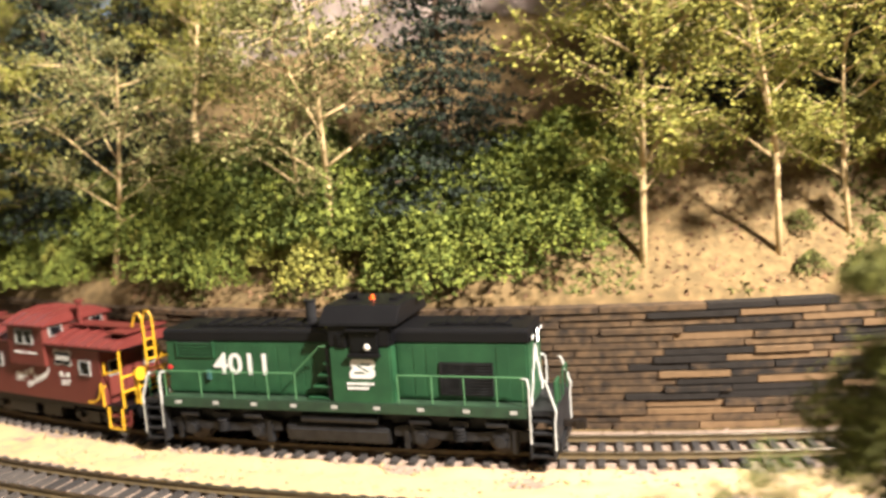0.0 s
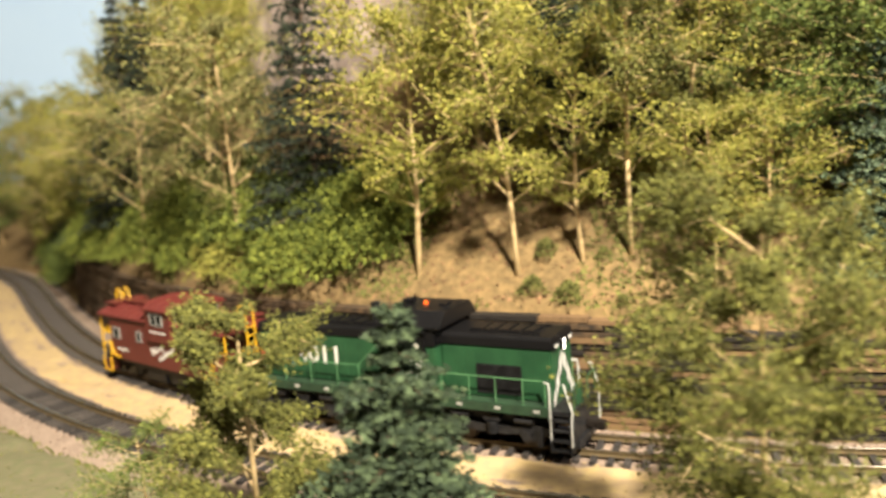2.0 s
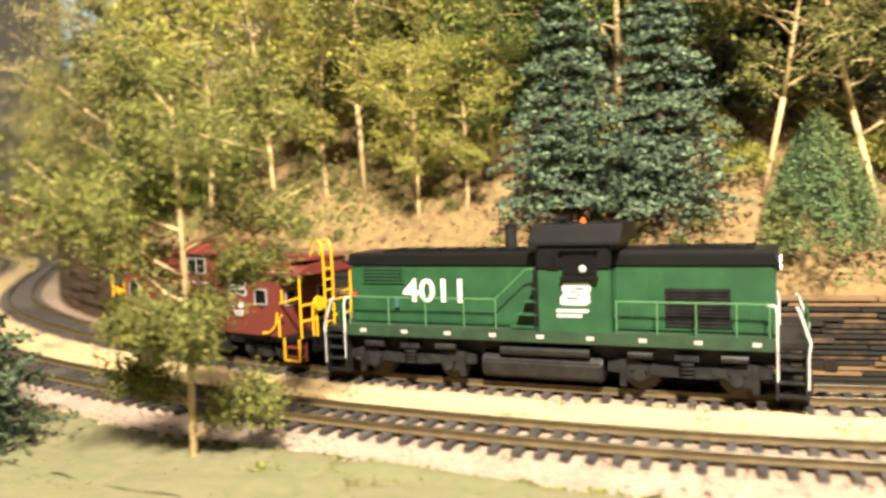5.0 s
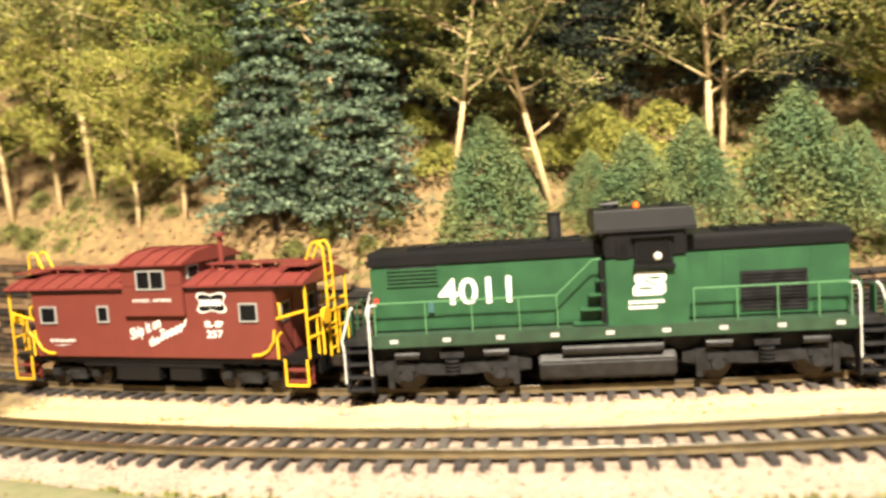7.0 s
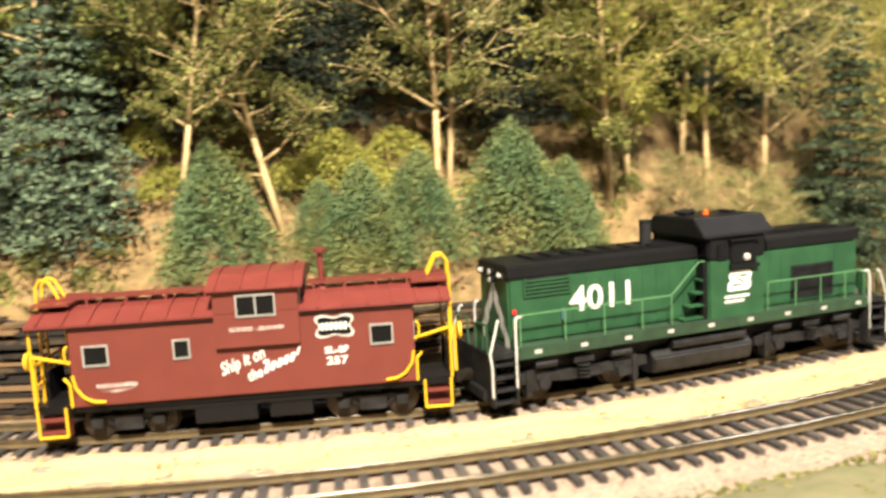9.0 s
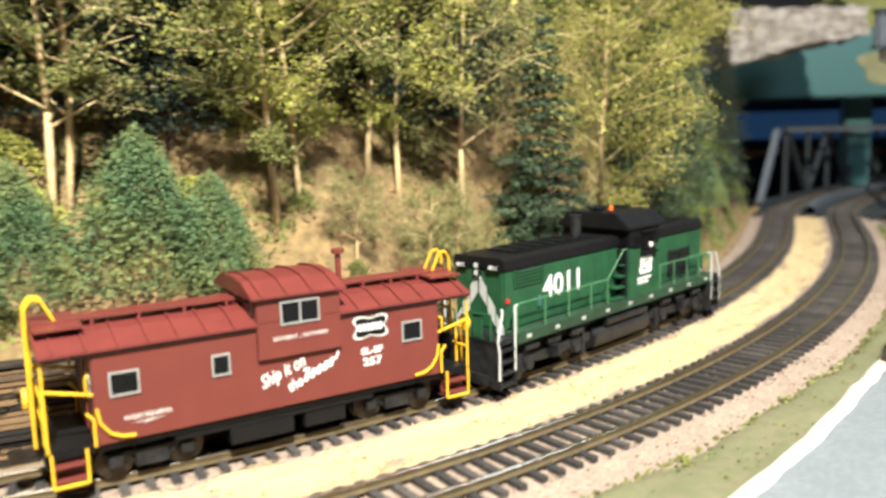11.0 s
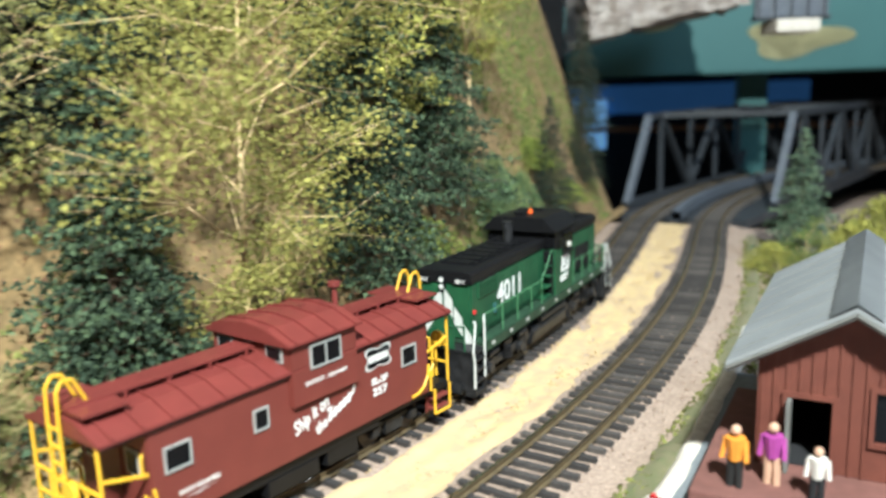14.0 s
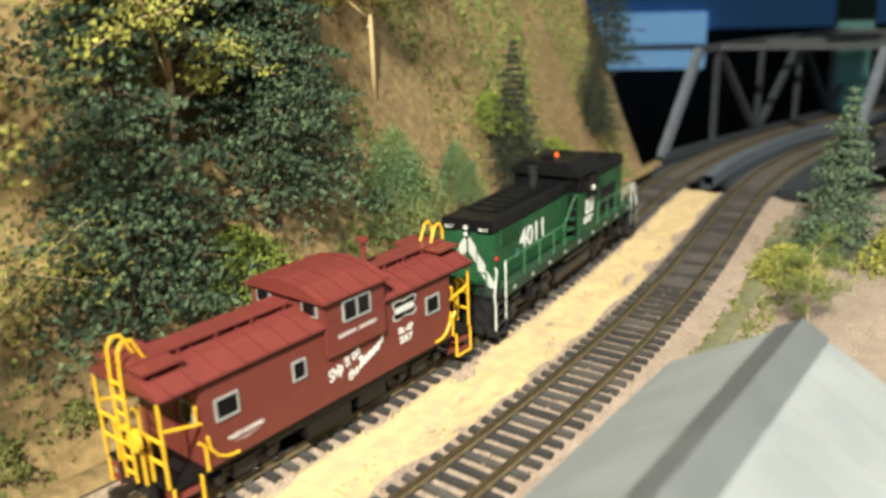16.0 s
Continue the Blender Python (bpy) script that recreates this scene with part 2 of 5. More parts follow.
def raw(name, verts, faces, material, parent=None, label=""):
    me = bpy.data.meshes.new(name)
    me.from_pydata([tuple(v) for v in verts], [], [tuple(f) for f in faces])
    me.update()
    me.materials.append(material)
    ob = new(name, me)
    ob.parent = parent
    return tagged(ob, label) if label else ob


def thing(name, m, label, category, group="", kind=""):
    ob = new(name)
    ob.empty_display_size = 0.01
    ob.matrix_basis = m
    return tagged(ob, label, category, group, kind)


def lettering(name, text, size, material, parent, m, label="", width=None, shear=0.0, bold=0.0):
    cu = bpy.data.curves.new(name, "FONT")
    cu.body, cu.size, cu.align_x, cu.align_y, cu.extrude, cu.shear, cu.offset = text, size, "CENTER", "CENTER", 0.00008, shear, bold
    cu.resolution_u = 3
    tmp = bpy.data.objects.new(name, cu)
    scene.collection.objects.link(tmp)
    dg = bpy.context.evaluated_depsgraph_get()
    me = bpy.data.meshes.new_from_object(tmp.evaluated_get(dg))
    bpy.data.objects.remove(tmp)
    if width:
        xs = [v.co.x for v in me.vertices]
        k = width / (max(xs) - min(xs))
        for v in me.vertices:
            v.co.x *= k
    me.materials.clear()
    me.materials.append(material)
    ob = new(name, me)
    ob.parent = parent
    ob.matrix_basis = m
    return tagged(ob, label) if label else ob


SIDE = Euler((radians(90), 0, 0)).to_matrix().to_4x4()   # writing that faces -y


def facing(x, y, z, turn=0.0):
    return Matrix.Translation((x, y, z)) @ Matrix.Rotation(radians(turn), 4, "Y") @ SIDE


rng = np.random.RandomState(7)
OCT = np.array([(1, 0, -0.6), (-0.55, 0.9, -0.6), (-0.55, -0.9, -0.6), (0, 0, 1.1)], float)
OCF = np.array([(0, 1, 3), (1, 2, 3), (2, 0, 3)])


def crumbs(centres, size, flat=1.0, spread=0.5):
    """Small ragged clumps at the centres."""
    n = len(centres)
    k = rng.uniform(1 - spread, 1 + spread, (n, 4, 1)) * np.array(size).reshape(-1, 1, 1)
    a = rng.uniform(0, 2 * np.pi, n)
    b = rng.uniform(-2.5, 2.5, n)
    ca, sa, cb, sb = np.cos(a), np.sin(a), np.cos(b), np.sin(b)
    v = OCT[None] * k
    v[:, :, 2] *= flat
    x, y, z = v[..., 0], v[..., 1], v[..., 2]
    y, z = y * cb[:, None] - z * sb[:, None], y * sb[:, None] + z * cb[:, None]
    x, y = x * ca[:, None] - y * sa[:, None], x * sa[:, None] + y * ca[:, None]
    v = np.stack([x, y, z], -1) + np.asarray(centres)[:, None]
    f = OCF[None] + 4 * np.arange(n)[:, None, None]
    return v.reshape(-1, 3), f.reshape(-1, 3)


# ---- the ground: one sheet, from the viewer's side up over the hill ----
def smooth(a, b, x):
    u = min(1.0, max(0.0, (x - a) / (b - a)))
    return u * u * (3 - 2 * u)


def wall_top(s):
    return 0.045 - 0.019 * smooth(-0.24, 0.06, s)


WALL_OFF, WALL_A, WALL_B = 0.083, -0.85, 0.31


def height(s, off):
    n = noise.noise(Vector((s * 14, off * 14, 0.3))) * 0.006 + noise.noise(Vector((s * 60, off * 60, 1.3))) * 0.0018
    if off < 0.078:
        z = GROUND
        for c in (NEAR, FAR):
            z = max(z, -0.0040 - 0.0022 * smooth(0.0155, 0.022, abs(off - c)))
        if off < -0.032:
            z += n * 0.35
        if s > 0.95:
            z -= 0.05 * smooth(0.96, 1.0, s)
        return z
    d = off - 0.086
    base = (wall_top(s) + 0.001) * (1 - smooth(0.27, 0.33, s)) * smooth(-0.95, -0.8, s) + GROUND * smooth(0.27, 0.33, s)
    if off < 0.086:
        return GROUND if s < 0.29 else GROUND + (off - 0.078) * 0.5
    slope = 1.0 + 0.65 * smooth(0.2, 0.36, s) + 1.2 * smooth(0.45, 0.62, s)
    z = base + slope * min(d, 0.07) + (1.1 + 2.2 * smooth(0.35, 0.55, s)) * max(0.0, d - 0.07)
    low = smooth(-0.9, -0.7, s)
    z = min(z, 0.085 + 0.30 * low + 0.02 * off)
    far = smooth(1.0, 1.07, s)
    z = z * (1 - far) + (GROUND - 0.04) * far
    return z + n * (0.6 + 0.8 * smooth(0, 0.05, d))


def strip(name, s0, s1, ds, offs, material, label, category, lift=0.0, fn=height):
    ss = np.arange(s0, s1 + ds / 2, ds)
    verts, faces = [], []
    w = len(offs)
    for s in ss:
        for o in offs:
            p = on(s, o)
            verts.append((p.x, p.y, fn(s, o) + lift))
    for i in range(len(ss) - 1):
        for j in range(w - 1):
            a = i * w + j
            faces.append((a, a + w, a + w + 1, a + 1))
    ob = raw(name, verts, faces, material)
    for p in ob.data.polygons:
        p.use_smooth = True
    return tagged(ob, label, category, kind="structure")


OFFS = [-1.1, -0.8, -0.6, -0.45, -0.35, -0.28, -0.22, -0.18] + list(np.arange(-0.15, 0.078, 0.004)) + [0.0779]
strip("ground", -1.59, 2.1, 0.008, OFFS, M["ballast"], "pinkish tan gravel ground under the model tracks", "ground")
HOFFS = [0.0785, 0.0855] + list(np.arange(0.0865, 0.16, 0.004)) + list(np.arange(0.165, 0.36, 0.012))
strip("hill", -1.59, 1.08, 0.008, HOFFS, M["earth"], "steep brown earthen hillside with thin grass", "hill")


def lot_line(s):
    """Where the plaster edge of the parking lot runs, across the line."""
    return float(np.interp(s, (0.18, 0.23, 0.30, 0.38, 0.46, 0.55, 0.62), (-0.075, -0.0675, -0.0615, -0.053, -0.0495, -0.0445, -0.043)))


def verge(s, o):
    return height(s, o) + 0.0006 + 0.0016 * noise.noise(Vector((s * 90, o * 90, 4))) - 0.0022 * smooth(-0.040, -0.033, o + 0.004 * noise.noise(Vector((s * 50, 0, 2)))) - (0.006 * smooth(lot_line(s), lot_line(s) - 0.004, o) if s > 0.2 else 0.0)


strip("grass_verge", -1.59, 0.92, 0.006, list(np.arange(-0.0755, -0.0285, 0.0025)), M["grass"], "dry olive grass strip beside the rails", "grass", 0.0008, verge)
strip("grass_bank", -1.59, 0.2, 0.01, [-0.5, -0.4, -0.3, -0.24, -0.2, -0.17, -0.14, -0.12, -0.1, -0.085, -0.075, -0.065, -0.058, -0.0555], M["grass"], "dry olive grass bank before the tracks", "grass", 0.0012)


def straw_height(s, o):
    return height(s, o) + 0.0009 * noise.noise(Vector((s * 70, o * 200, 7))) - 0.0016 * smooth(0.010, 0.0145, abs(o - 0.0225)) + 0.0007 + 0.0013 * noise.noise(Vector((s * 45, o * 90, 9)))


strip("grit_path", -1.59, 0.98, 0.006, list(np.arange(0.009, 0.0365, 0.0018)), M["straw"], "pale yellow grit between the two tracks", "path", 0.0, straw_height)


# ---- timber retaining wall of stacked planks ----
wall = tagged(new("retaining_wall"), "dark and tan stacked timber retaining wall along the track", "wall", kind="structure")


def plank(sa, sb, za, zb, off):
    n = 2
    verts, faces = [], []
    for i in range(n + 1):
        s = sa + (sb - sa) * i / n
        for o, z in ((off, za), (off + 0.008, za), (off + 0.008, zb), (off, zb)):
            verts.append(on(s, o, z))
    for i in range(n):
        for j in range(4):
            a, b = i * 4 + j, i * 4 + (j + 1) % 4
            faces.append((a, b, b + 4, a + 4))
    faces += [(3, 2, 1, 0), (4 * n, 4 * n + 1, 4 * n + 2, 4 * n + 3)]
    return verts, faces


wr = np.random.RandomState(3)
far_v, far_f = [], []
rows_n = 17
for r in range(rows_n):
    s = WALL_A + wr.uniform(0, 0.03)
    while s < WALL_B:
        ln = wr.uniform(0.024, 0.046)
        e = min(s + ln, WALL_B)
        top = wall_top((s + e) / 2)
        h = (top - GROUND) / rows_n
        za = GROUND + r * h + 0.0004
        zb = za + h - wr.uniform(0.0004, 0.0009)
        v, f = plank(s, e - 0.0006, za, zb, WALL_OFF - 0.004 + wr.uniform(0, 0.0016))
        if -0.33 < s < 0.26:
            raw("plank", v, f, M["wood"], wall)
        else:
            k = len(far_v)
            far_v += v
            far_f += [tuple(i + k for i in q) for q in f]
        s = e
tagged(raw("plank_rows", far_v, far_f, M["wood"], wall), "far stacked timbers", kind="stuff")
# near-black sheet that puts the shade between planks into colour
strip("wall_backing", WALL_A, WALL_B, 0.01, [0.0835, 0.0845, 0.0868], M["dark"], "near-black backing sheet, the timber gaps' shade in its colour", "wall", 0.0, lambda s, o: wall_top(s) - 0.001 if o > 0.084 else GROUND)


# ---- the two tracks ----
def sweep(name, off, profile, s0, s1, material, parent, ds=0.008):
    ss = np.arange(s0, s1, ds)
    n = len(profile)
    verts, faces = [], []
    for s in ss:
        for o, z in profile:
            verts.append(on(s, off + o, z))
    for i in range(len(ss) - 1):
        for j in range(n):
            a, b = i * n + j, i * n + (j + 1) % n
            faces.append((a, a + n, b + n, b))
    ob = raw(name, verts, faces, material, parent)
    return ob


RAILP = [(-0.0013, -0.0024), (0.0013, -0.0024), (0.0013, -0.0021), (0.0004, -0.0017), (0.0004, -0.0008), (0.0007, -0.0005), (0.0007, -0.00008), (-0.0007, -0.00008), (-0.0007, -0.0005), (-0.0004, -0.0008), (-0.0004, -0.0017), (-0.0013, -0.0021)]
HEADP = [(-0.0005, -0.0001), (0.0005, -0.0001), (0.0004, 0.0), (-0.0004, 0.0)]


def track(off, s0, s1, label):
    t = tagged(new("railway_track"), label, "railway track", "model railway tracks", kind="structure")
    for sgn in (-1, 1):
        rl = sweep("rail", off + sgn * 0.00825, RAILP, s0, s1, M["rail"], t)
        sweep("rail_head", off + sgn * 0.00825, HEADP, s0, s1, M["railtop"], rl)
    return t


def tie_mesh():
    bm = bmesh.new()
    box(bm, -0.0013, 0.0013, -0.0149, 0.0149, -0.0046, -0.0024)
    for y in (-0.00825, 0.00825):
        box(bm, -0.0011, 0.0011, y - 0.0022, y + 0.0022, -0.0024, -0.00205)
    me = bpy.data.meshes.new("tie")
    bm.to_mesh(me)
    bm.free()
    me.materials.append(M["tie"])
    return me


TIE = tie_mesh()
tracks = [track(NEAR, -1.58, 1.9, "near model track with brown rails and dark ties"), track(FAR, -1.58, 1.9, "far model track that carries the train")]


# ---- trees ----
def limb(bm, a, b, r0, r1, bend, seg=5):
    a, b = Vector(a), Vector(b)
    pts = [a, a.lerp(b, 0.35) + bend, a.lerp(b, 0.7) + bend * 0.8, b]
    rs = [r0, r0 * 0.7 + r1 * 0.3, r0 * 0.35 + r1 * 0.65, r1]
    for i in range(3):
        rod(bm, pts[i], pts[i + 1], rs[i], seg, rs[i + 1])
    return pts


def broadleaf(name, h, width, leaf, label, seed, density=1.0, bare=0.35, lean=0.0, bark="bark", thick=0.0016, size=(0.00045, 0.00115)):
    """A wire-and-foam tree: thin trunk, forked limbs, ragged clumps of scatter."""
    r = random.Random(seed)
    t = thing(name, Matrix(), label, "tree", "trees on the hillside")
    bm = bmesh.new()
    top = Vector((lean * h, r.uniform(-0.05, 0.05) * h, h * 0.97))
    bend = Vector((r.uniform(-0.03, 0.03), r.uniform(-0.03, 0.03), 0)) * h
    trunk = limb(bm, (0, 0, -0.008), top, thick, thick * 0.25, bend, 6)
    tips = []
    n = int(9 + h * 60)
    for i in range(n):
        u = bare + (0.96 - bare) * (i + r.random() * 0.6) / n
        base = trunk[0].lerp(trunk[3], u) + bend * (1 - abs(2 * u - 1)) * 0.9
        a = i * 2.4 + r.uniform(-0.5, 0.5)
        reach = width * (0.55 + 0.6 * math.sin(math.pi * min(1, (u - bare) / (1.02 - bare) * 0.8 + 0.15))) * r.uniform(0.6, 1.1)
        tip = base + Vector((math.cos(a) * reach, math.sin(a) * reach, reach * r.uniform(0.25, 0.9)))
        limb(bm, base, tip, thick * 0.4, thick * 0.12, Vector((0, 0, r.uniform(-0.1, 0.05) * reach)), 4)
        tips += [(base.lerp(tip, 0.62), reach), (tip, reach), (base.lerp(tip, 0.85) + Vector((r.uniform(-.3, .3), r.uniform(-.3, .3), r.uniform(-.1, .3))) * reach, reach)]
    tips.append((top, width * 0.5))
    cs = []
    for c, reach in tips:
        reach = max(reach, width * 0.4)
        out = Vector((c[0], c[1], 0)) / max(width, 1e-4)
        for j in range(4):
            d = (Vector((r.uniform(-1, 1), r.uniform(-1, 1), r.uniform(-0.5, 0.8))) + out * 0.5) * reach * 0.5
            rod(bm, c, Vector(c) + d, thick * 0.16, 3, thick * 0.08)
            m = int(38 * density)
            u = rng.uniform(0.1, 1.15, (m, 1))
            p = rng.normal(0, 1, (m, 3)) * np.array([0.14, 0.14, 0.09]) * reach
            cs.append(np.array(c) + u * np.array(d) + p)
    part("trunk", bm, M[bark], t, "thin tan wire trunk with forked limbs", smooth=True)
    cs = np.concatenate(cs)
    v, f = crumbs(cs, rng.uniform(*size, len(cs)), 0.8)
    raw("crown", v, f, M[leaf], t, "ragged clumps of ground-foam leaves")
    return t


def conifer(name, h, width, leaf, label, seed, density=1.0):
    r = random.Random(seed)
    t = thing(name, Matrix(), label, "conifer", "conifers on the hillside")
    bm = bmesh.new()
    rod(bm, (0, 0, -0.008), (0, 0, h * 0.97), 0.0022, 6, 0.0004)
    cs, sz = [], []
    levels = int(h / 0.0062)
    for i in range(levels):
        u = i / levels
        z = h * (0.1 + 0.9 * u)
        R = width * (1 - u) ** 0.95 * (1.18 if i % 3 == 0 else 0.86) * r.uniform(0.85, 1.12) + 0.002
        k = int(7 + 9 * (1 - u))
        for j in range(k):
            a = 6.283 * (j + r.random() * 0.8) / k + i
            reach = R * r.uniform(0.7, 1.15)
            rise = reach * r.uniform(-0.35, 0.0)
            if j % 2 == 0:
                rod(bm, (0, 0, z), (math.cos(a) * reach * 0.9, math.sin(a) * reach * 0.9, z + rise), 0.0005, 3, 0.0002)
            m = int((8 + reach * 1150) * density)
            q = rng.uniform(0.25, 1.0, m)
            sidew = rng.normal(0, 0.12 * reach + 0.0006, m)
            cs.append(np.stack([math.cos(a) * reach * q - math.sin(a) * sidew, math.sin(a) * reach * q + math.cos(a) * sidew, z + rise * q ** 1.5 + rng.normal(0, 0.0008, m)], -1))
            sz.append(rng.uniform(0.0005, 0.0014, m))
    part("trunk", bm, M["barkdark"], t, "straight dark trunk")
    v, f = crumbs(np.concatenate(cs), np.concatenate(sz), 0.55, 0.6)
    raw("crown", v, f, M[leaf], t, "drooping tiers of needle clumps")
    return t


def shrub(name, w, h, leaf, label, seed, n=900, size=(0.0007, 0.0019), power=0.5):
    n = n * 2
    a = rng.uniform(0, 2 * np.pi, n)
    u = rng.uniform(0, 1, n)
    lump = 1 + 0.22 * np.sin(3 * a + seed) + 0.15 * np.sin(5 * a + 2 * seed)
    rr = w * (1 - u) ** power * lump * rng.uniform(0.55, 1.05, n)
    cs = np.stack([rr * np.cos(a), rr * np.sin(a), h * u * rng.uniform(0.85, 1.05, n)], -1)
    v, f = crumbs(cs, rng.uniform(*size, n), 0.75)
    return tagged(raw(name, v, f, M[leaf]), label, "bush", "bushes on the hillside")


USED = set()


def plant(proto, s, off, turn=0.0, scale=1.0, z=None, label="", tilt=0.0):
    p = on(s, off)
    p.z = height(s, off) - 0.001 if z is None else z
    m = Matrix.Translation(p) @ Matrix.Rotation(radians(tilt), 4, Vector((math.sin(radians(heading(s))), -math.cos(radians(heading(s))), 0))) @ Matrix.Rotation(radians(turn), 4, "Z")
    if proto.name in USED:
        ob = copy_thing(proto, m)
    else:
        USED.add(proto.name)
        ob = proto
        ob.matrix_basis = m
    ob.scale = (scale,) * 3
    if label:
        ob["label"] = label
    return ob


def plant_at(proto, x, y, z, turn=0.0, scale=1.0):
    m = pose(x, y, z, 0, 0, turn)
    if proto.name in USED:
        ob = copy_thing(proto, m)
    else:
        USED.add(proto.name)
        ob = proto
        ob.matrix_basis = m
    ob.scale = (scale,) * 3
    return ob


YEL = broadleaf("broadleaf_tree", 0.13, 0.032, "leafy", "yellow-green model tree with a thin pale trunk on the slope", 1, bare=0.27)
YEL2 = broadleaf("broadleaf_tree", 0.15, 0.036, "leafy", "tall yellow-green model tree with forked pale trunk", 2, bare=0.3, lean=-0.12)
OLI = broadleaf("broadleaf_tree", 0.14, 0.034, "leafo", "olive-green model tree with open ragged crown", 3, density=0.9, bare=0.22, lean=0.05)
OLI2 = broadleaf("broadleaf_tree", 0.16, 0.03, "leafo", "slender olive model tree with a tan trunk", 4, density=0.9, bare=0.3)
GRN = broadleaf("broadleaf_tree", 0.12, 0.035, "leafg", "green model tree with a dense low crown", 5, density=1.2, bare=0.15)
PALE = broadleaf("broadleaf_tree", 0.13, 0.034, "leafp", "pale dry model tree with sparse leaves", 6, density=0.7, bare=0.3)
FEA = broadleaf("broadleaf_tree", 0.16, 0.048, "feather", "large feathery yellow-green wire tree close to the track", 21, density=2.0, bare=0.18, thick=0.0014, size=(0.0004, 0.0009))
SPR = conifer("spruce_tree", 0.128, 0.031, "pine", "blue-green model spruce with drooping tiers", 7, 1.3)
SPRD = conifer("spruce_tree", 0.15, 0.038, "pinedark", "dark narrow model spruce", 8, 0.85)
SPR2 = conifer("spruce_tree", 0.13, 0.032, "pinemid", "slim deep green model spruce on the bank", 9, 1.4)
SPR3 = conifer("spruce_tree", 0.14, 0.040, "pinemid", "broad deep green model spruce with drooping boughs", 17, 1.1)
BUSH = shrub("bush", 0.026, 0.050, "bushg", "rounded green bush with blue-green patches", 1, 4200, (0.00035, 0.0009), power=0.62)
LOWB = shrub("bush", 0.030, 0.030, "leafb", "bright green low bush on the slope", 2, 1500, (0.0005, 0.0013))
LOWY = shrub("bush", 0.022, 0.02, "leafy", "yellow-green low bush on the slope", 3, 900, (0.0004, 0.0012))
GRNL = shrub("bush", 0.026, 0.036, "leafg", "tall green bush behind the low ones", 6, 1300, (0.0005, 0.0014))
TUFT = shrub("bush", 0.008, 0.009, "leafo", "small olive weed tuft on the ground", 4, 260, (0.0003, 0.0008))

# trees with bases that can be told apart along the hillside
plant(YEL, -0.314, 0.099, 10, 1.0)
plant(YEL2, -0.252, 0.101, 0, 0.9)
plant(OLI2, -0.192, 0.110, 40, 0.9)
plant(YEL, -0.217, 0.107, 140, 0.8)
plant(PALE, -0.288, 0.135, 80, 0.95)
plant(YEL2, -0.165, 0.118, 200, 0.8)
plant(YEL, -0.15, 0.10, 270, 0.62)
plant(YEL, -0.125, 0.105, 310, 0.6)
plant(OLI, -0.133, 0.135, 300, 0.95)
plant(GRN, -0.118, 0.125, 120, 0.8)
plant(SPR, -0.070, 0.104, 0, 1.0).scale = (1.02, 1.02, 1.02)
plant(SPR, -0.028, 0.106, 130, 1.0).scale = (1.02, 1.02, 1.0)
plant(GRN, -0.05, 0.135, 60, 1.15, label="bright green model tree between two spruces")
plant(OLI2, 0.017, 0.118, 90, 0.8, tilt=-8)
plant(OLI, 0.067, 0.115, 180, 0.95, tilt=9)
plant(PALE, 0.146, 0.122, 30, 1.0)
plant(OLI2, 0.152, 0.124, 160, 0.9)
plant(OLI, 0.243, 0.115, 250, 1.0)
plant(YEL, 0.255, 0.116, 20, 0.8, tilt=6)
plant(YEL, 0.323, 0.126, 70, 0.9)
plant(PALE, 0.364, 0.120, 210, 0.9)
plant(SPR2, 0.402, 0.096, 20, 1.08)
plant(FEA, 0.452, 0.090, 100, 1.0, label="large yellow-green wire tree close to the track")
plant(SPR3, 0.54, 0.100, 0, 1.0)
plant(SPR3, 0.612, 0.106, 60, 1.0)
plant(YEL2, 0.7, 0.12, 40, 0.8)
plant(SPR3, 0.57, 0.128, 200, 1.05)
plant(YEL, 0.57, 0.112, 10, 1.1)
plant(LOWB, 0.585, 0.099, 0, 0.8)
plant(BUSH, 0.685, 0.1, 0, 0.9)
plant(SPRD, 0.80, 0.095, 30, 0.62)
plant(SPRD, 1.0, 0.115, 60, 0.7)
plant(SPRD, 0.95, 0.10, 130, 0.55)
plant(SPR2, 0.62, 0.118, 130, 1.0)
plant(FEA, 0.60, 0.125, 200, 0.9)
plant(OLI2, 0.30, 0.125, 150, 0.95)
plant(SPRD, 0.34, 0.15, 20, 0.9)
plant(SPRD, 0.40, 0.15, 120, 0.95)
plant(BUSH, 0.74, 0.1, 77, 0.6)
plant(LOWB, 0.87, 0.098, 77, 0.6)
plant(LOWB, 0.80, 0.11, 177, 0.7)
plant(SPRD, -0.412, 0.122, 0, 1.15)
plant(PALE, -0.468, 0.098, 50, 1.15)
plant(SPRD, -0.69, 0.112, 40, 1.25)
plant(PALE, -0.62, 0.094, 20, 0.95, tilt=-12)
plant(OLI, -0.49, 0.105, 120, 0.85)
plant(YEL, -0.70, 0.10, 70, 0.9)
plant(PALE, -0.78, 0.105, 130, 0.9)
plant(YEL, -0.84, 0.11, 30, 0.8)
plant(OLI, -0.74, 0.125, 80, 0.9)
# added spruces, near-black so that their colour gives the shade between trees
for s, o, k in ((-0.29, 0.165, 0.95), (-0.235, 0.16, 0.9), (-0.175, 0.15, 0.9), (-0.10, 0.155, 0.95), (-0.01, 0.15, 0.9), (0.035, 0.155, 0.95), (0.09, 0.15, 0.9), (0.12, 0.165, 1.0), (0.175, 0.155, 0.9), (0.205, 0.15, 0.85), (0.28, 0.155, 0.9)):
    plant(SPRD, s, o, s * 2000, k)
plant_at(SPRD, -0.457, 0.393, 0.085, 30, 1.2)
plant_at(SPRD, -0.425, 0.36, 0.095, 70, 1.0)
